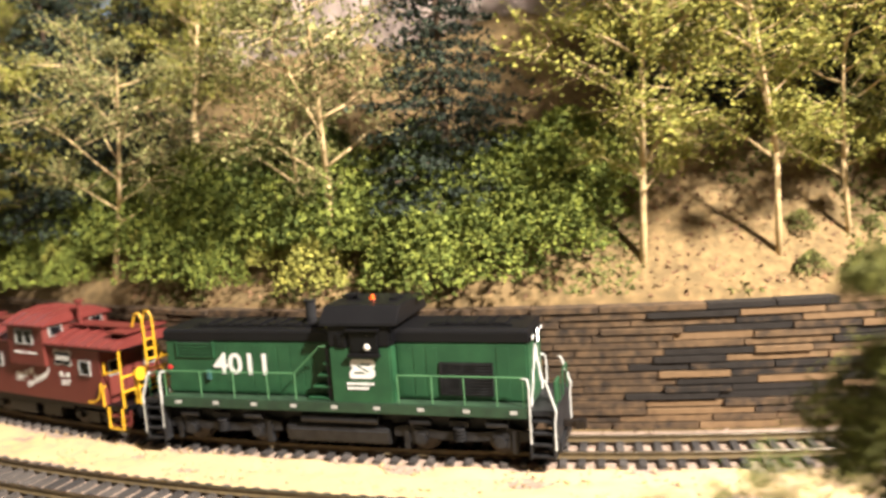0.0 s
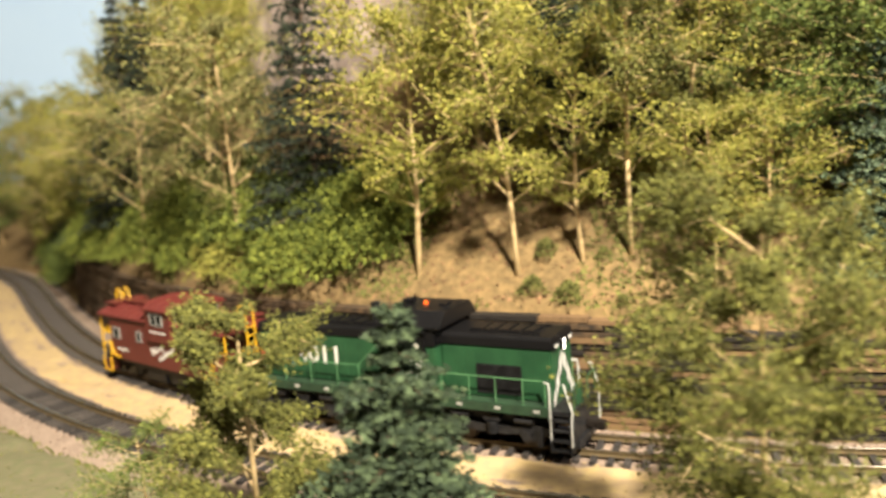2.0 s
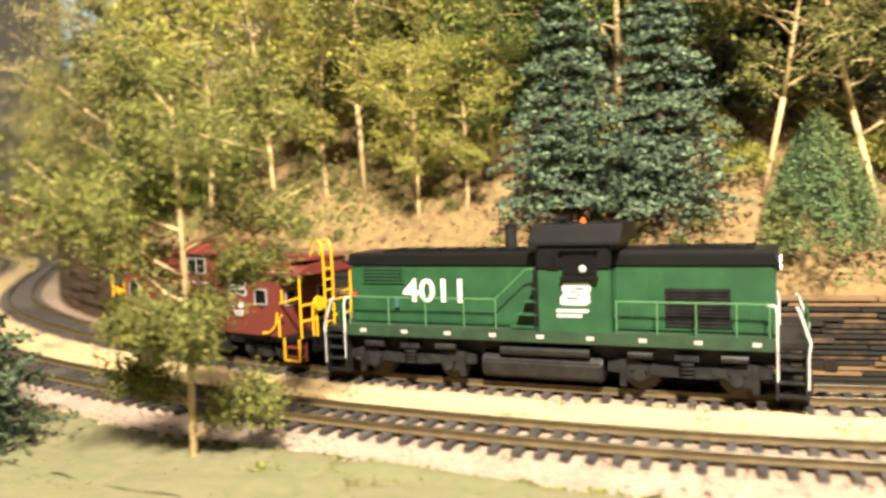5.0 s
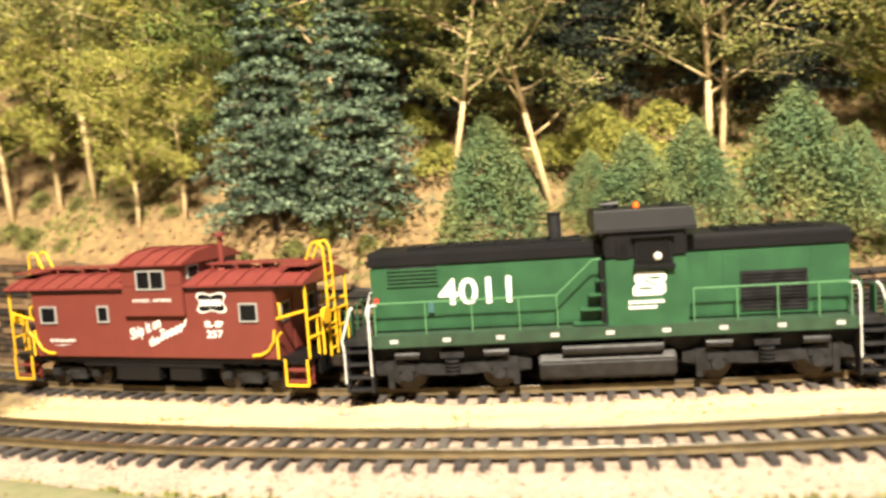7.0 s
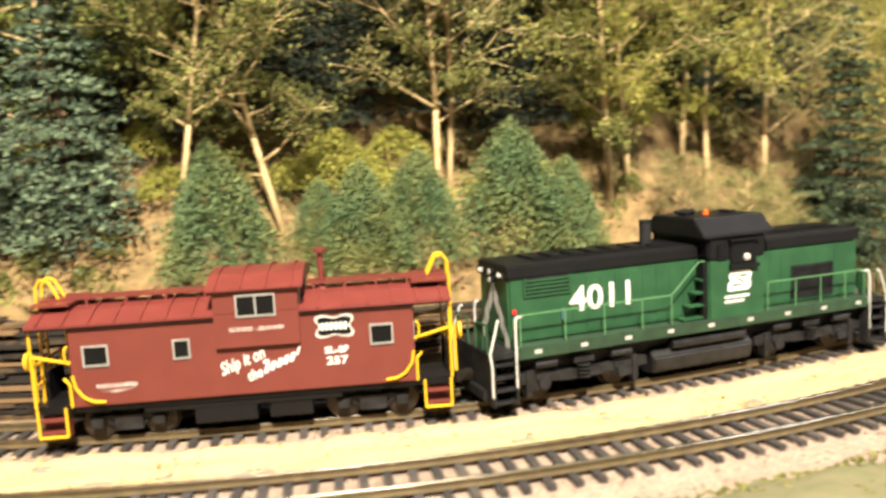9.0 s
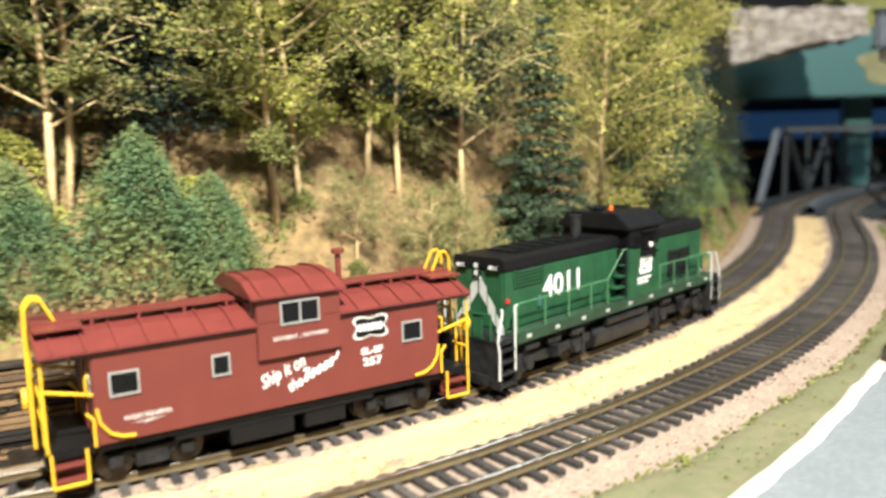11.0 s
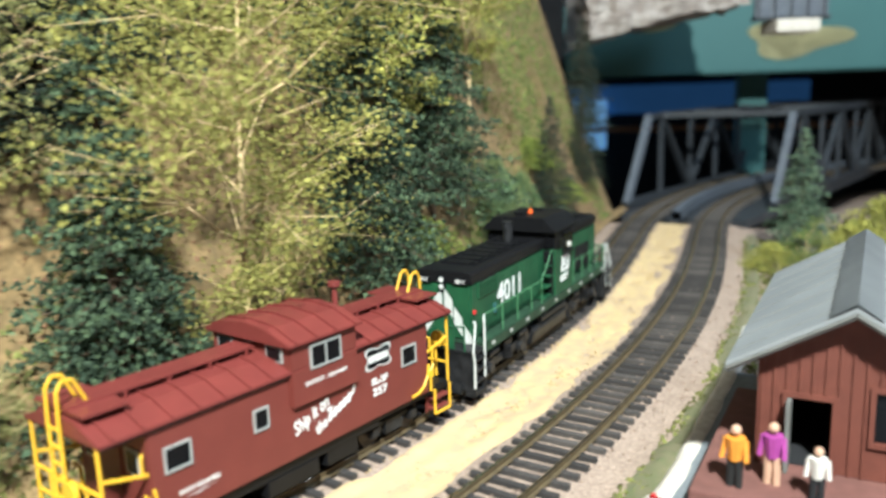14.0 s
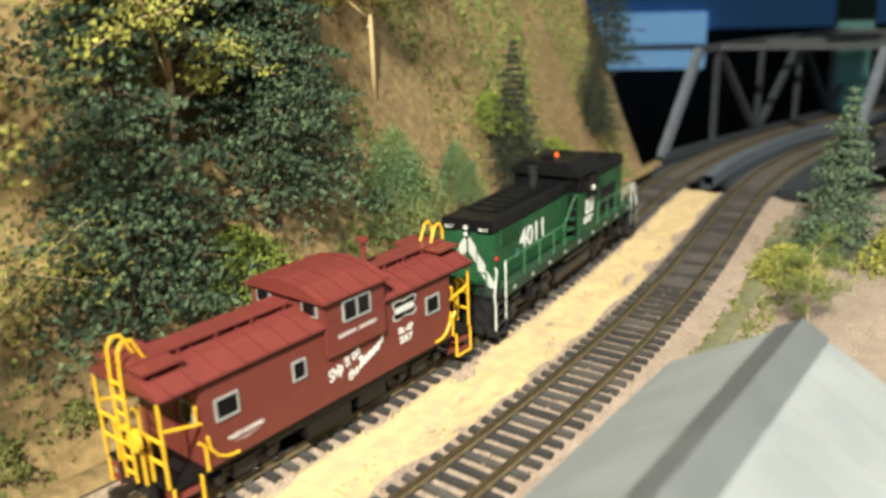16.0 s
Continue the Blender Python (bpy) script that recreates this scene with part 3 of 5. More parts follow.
# bushes before the slope
for s, o, k in ((0.038, 0.099, 1.0), (0.104, 0.1, 0.82), (0.132, 0.101, 0.85), (0.178, 0.101, 1.05), (0.206, 0.1, 0.8), (0.085, 0.106, 0.6)):
    plant(BUSH, s, o, s * 3000, k)
pr = random.Random(5)
for i in range(40):
    s = -0.82 + i * 0.0122
    plant(LOWB if pr.random() < 0.75 else LOWY, s, 0.093 + pr.random() * 0.026, pr.random() * 360, pr.uniform(0.7, 1.1))
for i in range(30):
    s = -0.82 + i * 0.0163
    plant(LOWB if pr.random() < 0.7 else GRNL, s, 0.118 + pr.random() * 0.02, pr.random() * 360, pr.uniform(0.9, 1.25))
for i in range(16):
    plant(LOWY, -0.19 + pr.random() * 0.40, 0.118 + pr.random() * 0.03, pr.random() * 360, pr.uniform(0.5, 0.9))
for s, o, k in ((0.315, 0.096, 0.42), (0.335, 0.1, 0.36), (0.352, 0.094, 0.30), (0.27, 0.095, 0.3)):
    plant(PALE, s, o, s * 4000, k, label="small pale dry weed on the bare slope")
for i in range(34):
    s = -0.3 + pr.random() * 1.1
    plant(TUFT, s, 0.089 + pr.random() * 0.03, pr.random() * 360, pr.uniform(0.5, 1.2))
# the wood further up the slope
for i in range(58):
    s = -0.9 + 1.54 * i / 58 + pr.uniform(-0.01, 0.01)
    if -0.60 < s < -0.34:
        continue
    # the near-black spruce stands twice here, to darken gaps like shade
    kind = pr.choice([YEL, OLI, GRN, SPRD, YEL2, SPRD])
    plant(kind, s, 0.145 + pr.random() * 0.04, pr.random() * 360, pr.uniform(0.75, 1.1))
for i in range(18):
    s = -0.3 + 0.8 * i / 18 + pr.uniform(-0.01, 0.01)
    plant(pr.choice([OLI, GRN, SPRD, OLI2]), s, 0.20 + pr.random() * 0.04, pr.random() * 360, pr.uniform(0.9, 1.2))
for i in range(9):
    plant(pr.choice([YEL, OLI, PALE, GRN]), -0.98 - i * 0.06, 0.10 + pr.random() * 0.14, pr.random() * 360, pr.uniform(1.0, 1.3))
for i in range(12):
    plant(pr.choice([YEL, OLI, PALE, SPRD]), -0.84 - i * 0.024, 0.095 + pr.random() * 0.06, pr.random() * 360, pr.uniform(0.7, 1.0))
    plant(pr.choice([LOWB, GRNL]), -0.84 - i * 0.024, 0.09 + pr.random() * 0.02, pr.random() * 360, pr.uniform(0.8, 1.1))
# the viewer's side of the line
FGA = broadleaf("broadleaf_tree", 0.10, 0.023, "leaffront", "olive model tree before the tracks", 11, density=5.0, bare=0.03, size=(0.0003, 0.0009))
FGB = broadleaf("broadleaf_tree", 0.115, 0.033, "leaffront", "spreading olive model tree before the tracks", 12, density=5.0, bare=0.12, size=(0.0003, 0.0009))
FGC = conifer("spruce_tree", 0.10, 0.041, "pinemid", "dark green model spruce before the tracks", 13, 2.6)
plant_at(FGC, -0.2787, -0.0687, GROUND, 0, 0.97)
plant_at(FGA, -0.325, -0.0335, GROUND, 0, 0.9).scale = (0.72, 0.72, 0.88)
plant_at(FGB, -0.186, -0.0795, GROUND, 30, 0.9).scale = (0.76, 0.76, 0.96)
plant_at(GRN, -0.365, -0.012, GROUND, 30, 0.38)
plant_at(LOWY, -0.345, -0.022, GROUND, 30, 0.5)
plant_at(SPR, 0.781, 0.114, GROUND, 0, 0.71).scale = (0.80, 0.80, 0.71)
plant_at(LOWY, 0.735, 0.102, GROUND, 0, 0.85)
plant_at(LOWY, 0.80, 0.085, GROUND, 80, 1.3)
plant_at(LOWY, 0.87, 0.10, GROUND, 10, 1.7)
plant_at(LOWB, 0.84, 0.06, GROUND, 50, 1.0)
plant_at(GRN, 0.70, 0.055, GROUND, 60, 0.3)


# ---- loose scatter ----
def scatter(name, n, s0, s1, o0, o1, size, material, label, category, seed, lift=0.0, flat=0.8, skip=None):
    q = np.random.RandomState(seed)
    pts, k = [], 0
    while len(pts) < n and k < n * 4:
        k += 1
        s, o = q.uniform(s0, s1), q.uniform(o0, o1)
        if skip and skip(s, o):
            continue
        p = on(s, o)
        pts.append((p.x, p.y, height(s, o) + lift))
    v, f = crumbs(np.array(pts), q.uniform(*size, len(pts)), flat)
    return tagged(raw(name, v, f, material), label, category, kind="stuff")


scatter("ballast_stones", 9000, -0.6, 0.95, -0.034, 0.016, (0.0004, 0.0011), M["ballast"], "loose pinkish ballast stones along the near rails", "gravel", 1)
scatter("ballast_stones", 9000, -0.6, 0.95, 0.03, 0.078, (0.0004, 0.0011), M["ballast"], "loose pinkish ballast stones along the far rails", "gravel", 2)
scatter("grit", 5000, -0.6, 0.95, 0.012, 0.036, (0.0003, 0.0009), M["straw"], "loose yellow grit between the tracks", "gravel", 3, 0.0006)
scatter("grass_tufts", 9000, -0.6, 0.9, -0.055, -0.034, (0.0005, 0.0013), M["leafo"], "short olive grass scatter beside the rails", "grass", 4, 0.0004)
scatter("dry_grass", 16000, -0.45, 0.25, -0.14, -0.045, (0.0003, 0.0009), M["leafo"], "olive grass scatter on the bank", "grass", 5, 0.0008)
scatter("hill_scatter", 20000, -0.6, 0.95, 0.087, 0.16, (0.0005, 0.0016), M["leafo"], "thin olive ground cover on the hillside", "ground cover", 6, 0.0, skip=lambda s, o: noise.noise(Vector((s * 22, o * 22, 8))) < 0.0)
scatter("grass_grit", 9000, -0.45, 0.3, -0.14, -0.04, (0.0003, 0.0008), M["earth"], "tan grit scattered over the grass bank", "gravel", 9, 0.0006)
scatter("hill_litter", 14000, -0.6, 0.98, 0.087, 0.2, (0.0005, 0.0015), M["clay"], "red-brown litter on the hillside", "ground cover", 7)
scatter("hill_moss", 9000, 0.55, 0.99, 0.084, 0.16, (0.0006, 0.0016), M["leafg"], "green ground cover near the bridge", "ground cover", 8, skip=lambda s, o: noise.noise(Vector((s * 16, o * 16, 3))) + (s - 0.75) * 1.5 < 0.0)


# ---- rolling stock ----
def wheelset(parent, x, z=0.0053):
    bm = bmesh.new()
    for y in (-0.0072, 0.0072):
        s = -1 if y < 0 else 1
        rod(bm, (0, y, 0), (0, y + s * 0.0022, 0), 0.0053, 18)
        rod(bm, (0, y - s * 0.0006, 0), (0, y, 0), 0.006, 18)
        rod(bm, (0, y + s * 0.0022, 0), (0, y + s * 0.0026, 0), 0.0028, 12, 0.002)
        box(bm, -0.0042, 0.0042, y + s * 0.0022, y + s * 0.0024, -0.0004, 0.0004)
    rod(bm, (0, -0.0095, 0), (0, 0.0095, 0), 0.001, 8)
    w = part("wheelset", bm, M["steel"], parent, "worn steel wheels on an axle")
    w.location = (x, 0, z)
    WHEELS.append((w, x, z))
    return w


WHEELS = []


def knuckle(parent, x, sgn):
    bm = bmesh.new()
    box(bm, x, x + sgn * 0.006, -0.0012, 0.0012, 0.0078, 0.0102)
    box(bm, x + sgn * 0.005, x + sgn * 0.009, -0.0022, 0.0014, 0.0072, 0.0108)
    part("coupler", bm, M["steel"], parent, "rusty knuckle coupler", 0.0004)


def loco_truck(parent, x):
    t = new("truck")
    t.parent = parent
    t.location = (x, 0, 0)
    tagged(t, "grimy black cast truck")
    for y, s in ((-0.0118, -1), (0.0118, 1)):
        bm = bmesh.new()
        prof = [(px * 1.1, pz) for px, pz in [(-0.0232, 0.0068), (-0.0232, 0.0098), (-0.017, 0.0112), (-0.008, 0.0092), (0.008, 0.0092), (0.017, 0.0112), (0.0232, 0.0098), (0.0232, 0.0068), (0.0185, 0.0062), (0.0175, 0.0038), (0.0125, 0.0038), (0.0105, 0.0064), (0.006, 0.0058), (-0.006, 0.0058), (-0.0105, 0.0064), (-0.0125, 0.0038), (-0.0175, 0.0038), (-0.0185, 0.0062)]]
        a = [bm.verts.new((px, y, pz)) for px, pz in prof]
        b = [bm.verts.new((px, y + s * 0.002, pz)) for px, pz in prof]
        bm.faces.new(a), bm.faces.new(b[::-1])
        for i in range(len(prof)):
            j = (i + 1) % len(prof)
            bm.faces.new((a[i], b[i], b[j], a[j]))
        bmesh.ops.recalc_face_normals(bm, faces=bm.faces)
        for wx in (-0.015, 0.015):
            rod(bm, (wx, y + s * 0.0015, 0.0062), (wx, y + s * 0.0034, 0.0062), 0.0021, 12)
            box(bm, wx - 0.0028, wx + 0.0028, y + s * 0.001, y + s * 0.0026, 0.0074, 0.0094)
        for k in range(4):
            rod(bm, (0, y + s * 0.0026, 0.0064 + k * 0.0013), (0, y + s * 0.0026, 0.0070 + k * 0.0013), 0.0024, 12)
        box(bm, -0.0038, 0.0038, y + s * 0.001, y + s * 0.0034, 0.0116, 0.0136)
        rod(bm, (-0.0185, y + s * 0.003, 0.0128), (-0.0105, y + s * 0.003, 0.0128), 0.0013, 10)
        rod(bm, (0.0105, y + s * 0.003, 0.0128), (0.0185, y + s * 0.003, 0.0128), 0.0013, 10)
        box(bm, 0.0195, 0.0215, y, y + s * 0.0026, 0.002, 0.011)
        box(bm, -0.0215, -0.0195, y, y + s * 0.0026, 0.002, 0.011)
        part("side_frame", bm, M["dirtblack"], t, "cast side frame with springs and journal boxes")
    bm = bmesh.new()
    box(bm, -0.018, 0.018, -0.0105, 0.0105, 0.008, 0.0128)
    part("bolster", bm, M["dirtblack"], t)
    for wx in (-0.015, 0.015):
        wheelset(t, wx)


def build_loco():
    L = thing("diesel_locomotive", Matrix(), "green and black model diesel locomotive with white road number", "locomotive")
    G, K, D = M["green"], M["black"], M["dirtblack"]
    bm = bmesh.new()
    box(bm, -0.0752, 0.0752, -0.0172, 0.0172, 0.0158, 0.0200)
    part("frame_sill", bm, M["sillgreen"], L, "grimy green side sill", 0.0003)
    bm = bmesh.new()
    box(bm, -0.076, 0.076, -0.011, 0.011, 0.0105, 0.0158)
    part("underframe", bm, D, L)
    for x0, x1, top in ((-0.0752, 0.0006, 0.0464), (0.0253, 0.0750, 0.0468)):
        bm = bmesh.new()
        box(bm, x0, x1, -0.0118, 0.0118, 0.0200, 0.0420)
        part("hood", bm, G, L, "green engine hood", 0.0008)
        bm = bmesh.new()
        prism(bm, [(-0.0121, 0.0418), (0.0121, 0.0418), (0.0121, 0.0456), (0.0106, top), (-0.0106, top), (-0.0121, 0.0456)], x0 - 0.0004, x1 + 0.0004)
        part("hood_top", bm, K, L, "black bevelled hood roof", 0.0003)
        bm = bmesh.new()
        n = 7 if x0 < 0 else 5
        for i in range(n):
            cx = x0 + 0.012 + (x1 - x0 - 0.02) * i / n
            box(bm, cx, cx + 0.005, -0.0055, 0.0055, top - 0.0002, top + 0.0009)
        box(bm, x0 + 0.012, x1 - 0.006, -0.0075, -0.0065, top - 0.0002, top + 0.0007)
        box(bm, x0 + 0.012, x1 - 0.006, 0.0065, 0.0075, top - 0.0002, top + 0.0007)
        part("roof_hatch", bm, K, L, "row of black roof hatches", 0.0002)
    # cab
    bm = bmesh.new()
    box(bm, 0.0006, 0.0253, -0.0168, 0.0168, 0.0175, 0.0412)
    part("cab", bm, G, L, "wide green cab", 0.0006)
    bm = bmesh.new()
    box(bm, 0.0005, 0.0254, -0.0169, 0.0169, 0.0410, 0.0502)
    part("cab_upper", bm, K, L, "black upper cab", 0.0006)
    bm = bmesh.new()
    prism(bm, [(-0.0180, 0.0490), (0.0180, 0.0490), (0.0180, 0.0499), (0.0122, 0.0558), (-0.0122, 0.0558), (-0.0180, 0.0499)], -0.0022, 0.0286)
    part("cab_roof", bm, K, L, "black bevelled cab roof with overhang", 0.0004)
    for s in (-1, 1):
        for a, b, za, zb in ((0.0040, 0.0085, 0.0408, 0.0464), (0.0094, 0.0212, 0.0385, 0.0474)):
            bm = bmesh.new()
            box(bm, a, b, s * 0.0168, s * 0.0174, za, zb)
            wf = part("cab_window", bm, K, L, "black framed cab side window", 0.0003)
            bm = bmesh.new()
            box(bm, a + 0.0010, b - 0.0010, s * 0.0174, s * 0.0176, za + 0.0011, zb - 0.0010)
            part("pane", bm, M["glass"], wf)
        bm = bmesh.new()
        box(bm, 0.0086, 0.0218, s * 0.0168, s * 0.0188, 0.0474, 0.0480)
        box(bm, 0.0090, 0.0216, s * 0.0172, s * 0.0186, 0.0376, 0.0388)
        part("window_visor", bm, K, L)
        bm = bmesh.new()
        fig = bmesh.ops.create_uvsphere(bm, u_segments=8, v_segments=6, radius=0.0014)
        bmesh.ops.translate(bm, verts=fig["verts"], vec=(0.0165, s * 0.0174, 0.0412))
        part("window_items", bm, M["figpale"], L, "pale shapes behind the cab window")
        # cab end windows
        for x in (0.0002, 0.0254):
            bm = bmesh.new()
            box(bm, x, x + 0.0003, s * 0.0122, s * 0.0160, 0.0425, 0.0475)
            part("end_window", bm, M["glass"], L)
    bm = bmesh.new()
    rod(bm, (-0.0140, 0, 0.045), (-0.0140, 0, 0.0553), 0.0022, 14)
    rod(bm, (-0.0140, 0, 0.0553), (-0.0140, 0, 0.0558), 0.0025, 14)
    part("exhaust_stack", bm, M["dirtblack"], L, "grey-black exhaust stack")
    bm = bmesh.new()
    rod(bm, (0.0128, 0, 0.0556), (0.0128, 0, 0.0562), 0.0012, 12)
    rod(bm, (0.0128, 0, 0.0562), (0.0128, 0, 0.0575), 0.0009, 12, 0.0006)
    part("beacon", bm, M["beacon"], L, "orange-red roof beacon")
    bm = bmesh.new()
    rod(bm, (0.001, 0, 0.0572), (0.007, 0, 0.0572), 0.0006, 8, 0.0013)
    rod(bm, (0.001, 0.0028, 0.0572), (0.006, 0.0028, 0.0572), 0.0006, 8, 0.0012)
    box(bm, 0.003, 0.005, -0.001, 0.0035, 0.0556, 0.0572)
    box(bm, 0.021, 0.024, -0.003, 0.003, 0.0556, 0.0568)
    part("air_horn", bm, K, L, "black roof horns")
    # grilles
    for s in (-1, 1):
        for x0, x1, z0, z1 in ((-0.0692, -0.0528, 0.0352, 0.0416), (0.0426, 0.0616, 0.0222, 0.0345)):
            bm = bmesh.new()
            k = int((z1 - z0) / 0.0011)
            for i in range(k):
                z = z0 + (z1 - z0) * i / k
                box(bm, x0, x1, s * 0.0117, s * 0.0124, z, z + 0.0006)
            box(bm, x0 - 0.0005, x0, s * 0.0117, s * 0.0125, z0, z1)
            box(bm, x1, x1 + 0.0005, s * 0.0117, s * 0.0125, z0, z1)
            g = part("grille", bm, G if x0 < 0 else D, L, "louvred grille")
            bm = bmesh.new()
            box(bm, x0, x1, s * 0.0118, s * 0.01195, z0, z1)
            part("backing", bm, D, g)
        for x, w, z1 in [(-0.0518 + i * 0.0056, 0.0051, 0.0402) for i in range(9)] + [(0.0272 + i * 0.0049, 0.0044, 0.0400) for i in range(3)] + [(0.0634, 0.0048, 0.0400)]:
            bm = bmesh.new()
            box(bm, x, x + w, s * 0.0117, s * 0.01195, 0.0215, z1)
            part("hood_door", bm, G, L, "", 0.0001)
        for i in range(9):
            bm = bmesh.new()
            x = -0.0690 + i * 0.0172
            box(bm, x, x + 0.0026, s * 0.0172, s * 0.01735, 0.0174, 0.0187)
            part("sill_patch", bm, M["patch"], L, "small grey-white sill patch")
        bm = bmesh.new()
        box(bm, -0.0562, -0.0545, s * 0.0120, s * 0.0128, 0.0262, 0.0300)
        part("red_flag_box", bm, M["fascia"], L, "small blue fuel filler")
        bm = bmesh.new()
        box(bm, -0.0742, -0.0727, s * 0.0118, s * 0.0126, 0.0302, 0.0316)
        part("marker_lamp", bm, M["figred"], L, "small red marker")
    # long handrails
    for s in (-1, 1):
        y = s * 0.0164
        for xs, z1 in (((-0.0735, -0.0570, -0.0420, -0.0270, -0.0150), 0.0305), ((0.0270, 0.0400, 0.0520, 0.0640, 0.0735), 0.0305)):
            bm = bmesh.new()
            for x in xs:
                rod(bm, (x, y, 0.019), (x, y, z1), 0.00025, 6)
            pts = [(xs[0], y, z1), (xs[-1], y, z1)]
            if xs[0] < 0:
                pts += [(-0.0035, y, 0.0410), (-0.0010, y, 0.0412)]
            wire(bm, pts, 0.00026)
            part("handrail", bm, M["railgreen"], L, "thin pale green side handrail")
        bm = bmesh.new()
        for i in range(4):
            z = 0.0205 + i * 0.0045
            box(bm, -0.0100 + i * 0.0025, 0.0002, s * 0.0122, s * 0.0160, z, z + 0.0006)
        part("cab_step", bm, G, L, "steps up to the cab")
        # black slab gives the door gap its shade by colour
        bm = bmesh.new()
        box(bm, -0.0012, 0.0004, s * 0.0119, s * 0.0160, 0.0201, 0.0408)
        part("cab_end_door", bm, K, L, "black slab in place of the dark cab door gap")
    # ends
    for e in (-1, 1):
        xb = e * 0.0752
        bm = bmesh.new()
        box(bm, xb, xb + e * 0.0092, -0.0165, 0.0165, 0.0168, 0.0188)
        box(bm, xb + e * 0.0076, xb + e * 0.0092, -0.0160, 0.0160, 0.0035, 0.0185)
        box(bm, xb + e * 0.0086, xb + e * 0.0102, -0.0120, 0.0120, 0.0022, 0.0062)
        part("pilot", bm, D, L, "black pilot and end platform", 0.0003)
        for s in (-1, 1):
            for i in range(4):
                bm = bmesh.new()
                z = 0.0022 + i * 0.0042
                box(bm, xb + e * 0.0008, xb + e * 0.0081, s * 0.0135, s * 0.0175, z, z + 0.0007)
                part("tread", bm, D, L, "black step tread")
            bm = bmesh.new()
            box(bm, xb, xb + e * 0.0007, s * 0.0130, s * 0.0175, 0.0015, 0.0170)
            box(bm, xb + e * 0.0082, xb + e * 0.0089, s * 0.0130, s * 0.0175, 0.0015, 0.0170)
            part("step_side", bm, D, L, "black stair side plates")
            bm = bmesh.new()
            for x in (xb + e * 0.0004, xb + e * 0.0090):
                wire(bm, [(x, s * 0.0172, 0.007), (x, s * 0.0172, 0.0275), (x - e * 0.0004, s * 0.0168, 0.0300), (x - e * 0.003, s * 0.0160, 0.0302)] if x * e < e * xb + 0.005 else [(x, s * 0.0172, 0.005), (x, s * 0.0172, 0.0150), (x + e * 0.0006, s * 0.0170, 0.0190), (x - e * 0.0026, s * 0.0165, 0.0290), (x - e * 0.0032, s * 0.0155, 0.0296)], 0.00045)
            part("grab_rail", bm, M["silver"], L, "white step handrail")
        bm = bmesh.new()
        wire(bm, [(xb + e * 0.0088, -0.013, 0.018), (xb + e * 0.0088, -0.013, 0.028), (xb + e * 0.0088, -0.004, 0.0275), (xb + e * 0.0088, -0.003, 0.018)], 0.0004)
        part("end_rail", bm, G, L, "green end railing")
        bm = bmesh.new()
        wire(bm, [(xb + e * 0.0088, 0.013, 0.018), (xb + e * 0.0088, 0.013, 0.028), (xb + e * 0.0088, 0.004, 0.0275), (xb + e * 0.0088, 0.003, 0.018)], 0.0004)
        part("end_rail", bm, G, L, "green end railing")
        bm = bmesh.new()
        box(bm, xb + e * 0.0080, xb + e * 0.0086, -0.0085, -0.0045, 0.019, 0.0275)
        part("drop_step", bm, G, L, "green raised drop step")
        xe = -0.0752 if e < 0 else 0.0750
        bm = bmesh.new()
        for i in range(3):
            for s in (-1, 1):
                y0 = s * (0.0004 + i * 0.0040)
                z0 = 0.0400 - i * 0.0068
                q = [bm.verts.new((xe + e * 0.00025, y0, z0)), bm.verts.new((xe + e * 0.00025, y0 + s * 0.0036, z0 - 0.0048)), bm.verts.new((xe + e * 0.00025, y0 + s * 0.0036, z0 - 0.0118)), bm.verts.new((xe + e * 0.00025, y0, z0 - 0.0070))]
                bm.faces.new(q)
        bmesh.ops.solidify(bm, geom=bm.faces[:], thickness=0.0002)
        part("nose_stripe", bm, M["white"], L, "white diagonal warning stripes")
        bm = bmesh.new()
        for y in (-0.0078, 0.0078):
            box(bm, xe + e * 0.0002, xe + e * 0.0012, y - 0.0030, y + 0.0030, 0.0418, 0.0438)
        nb = part("number_board", bm, K, L, "black number board")
        for y in (-0.0078, 0.0078):
            lettering("number", "4011", 0.0021, M["white"], nb, Matrix.Translation((xe + e * 0.0013, y, 0.0428)) @ Matrix.Rotation(radians(90 * e), 4, "Z") @ SIDE)
        bm = bmesh.new()
        for z in (0.0405, 0.0432):
            rod(bm, (xe, 0, z), (xe + e * 0.0014, 0, z), 0.0014, 14)
        hl = part("headlight_housing", bm, K, L)
        bm = bmesh.new()
        for z in (0.0405, 0.0432):
            rod(bm, (xe + e * 0.0013, 0, z), (xe + e * 0.0016, 0, z), 0.0010, 14)
        part("headlight", bm, M["lampwhite"] if e > 0 else M["silver"], hl, "round headlight lenses")
        knuckle(L, xb + e * 0.0085, e)
    # tank and air reservoirs
    bm = bmesh.new()
    prism(bm, [(-0.0125, 0.0115), (0.0125, 0.0115), (0.0150, 0.0085), (0.0140, 0.0030), (0.011, 0.0018), (-0.011, 0.0018), (-0.0140, 0.0030), (-0.0150, 0.0085)], -0.0215, 0.0215)
    part("fuel_tank", bm, D, L, "black fuel tank", 0.0006)
    for s in (-1, 1):
        bm = bmesh.new()
        rod(bm, (-0.0140, s * 0.0140, 0.0126), (0.0175, s * 0.0140, 0.0126), 0.0020, 14)
        part("air_reservoir", bm, D, L, "grey-black air reservoir")
    for x in (-0.0495, 0.0488):
        loco_truck(L, x)
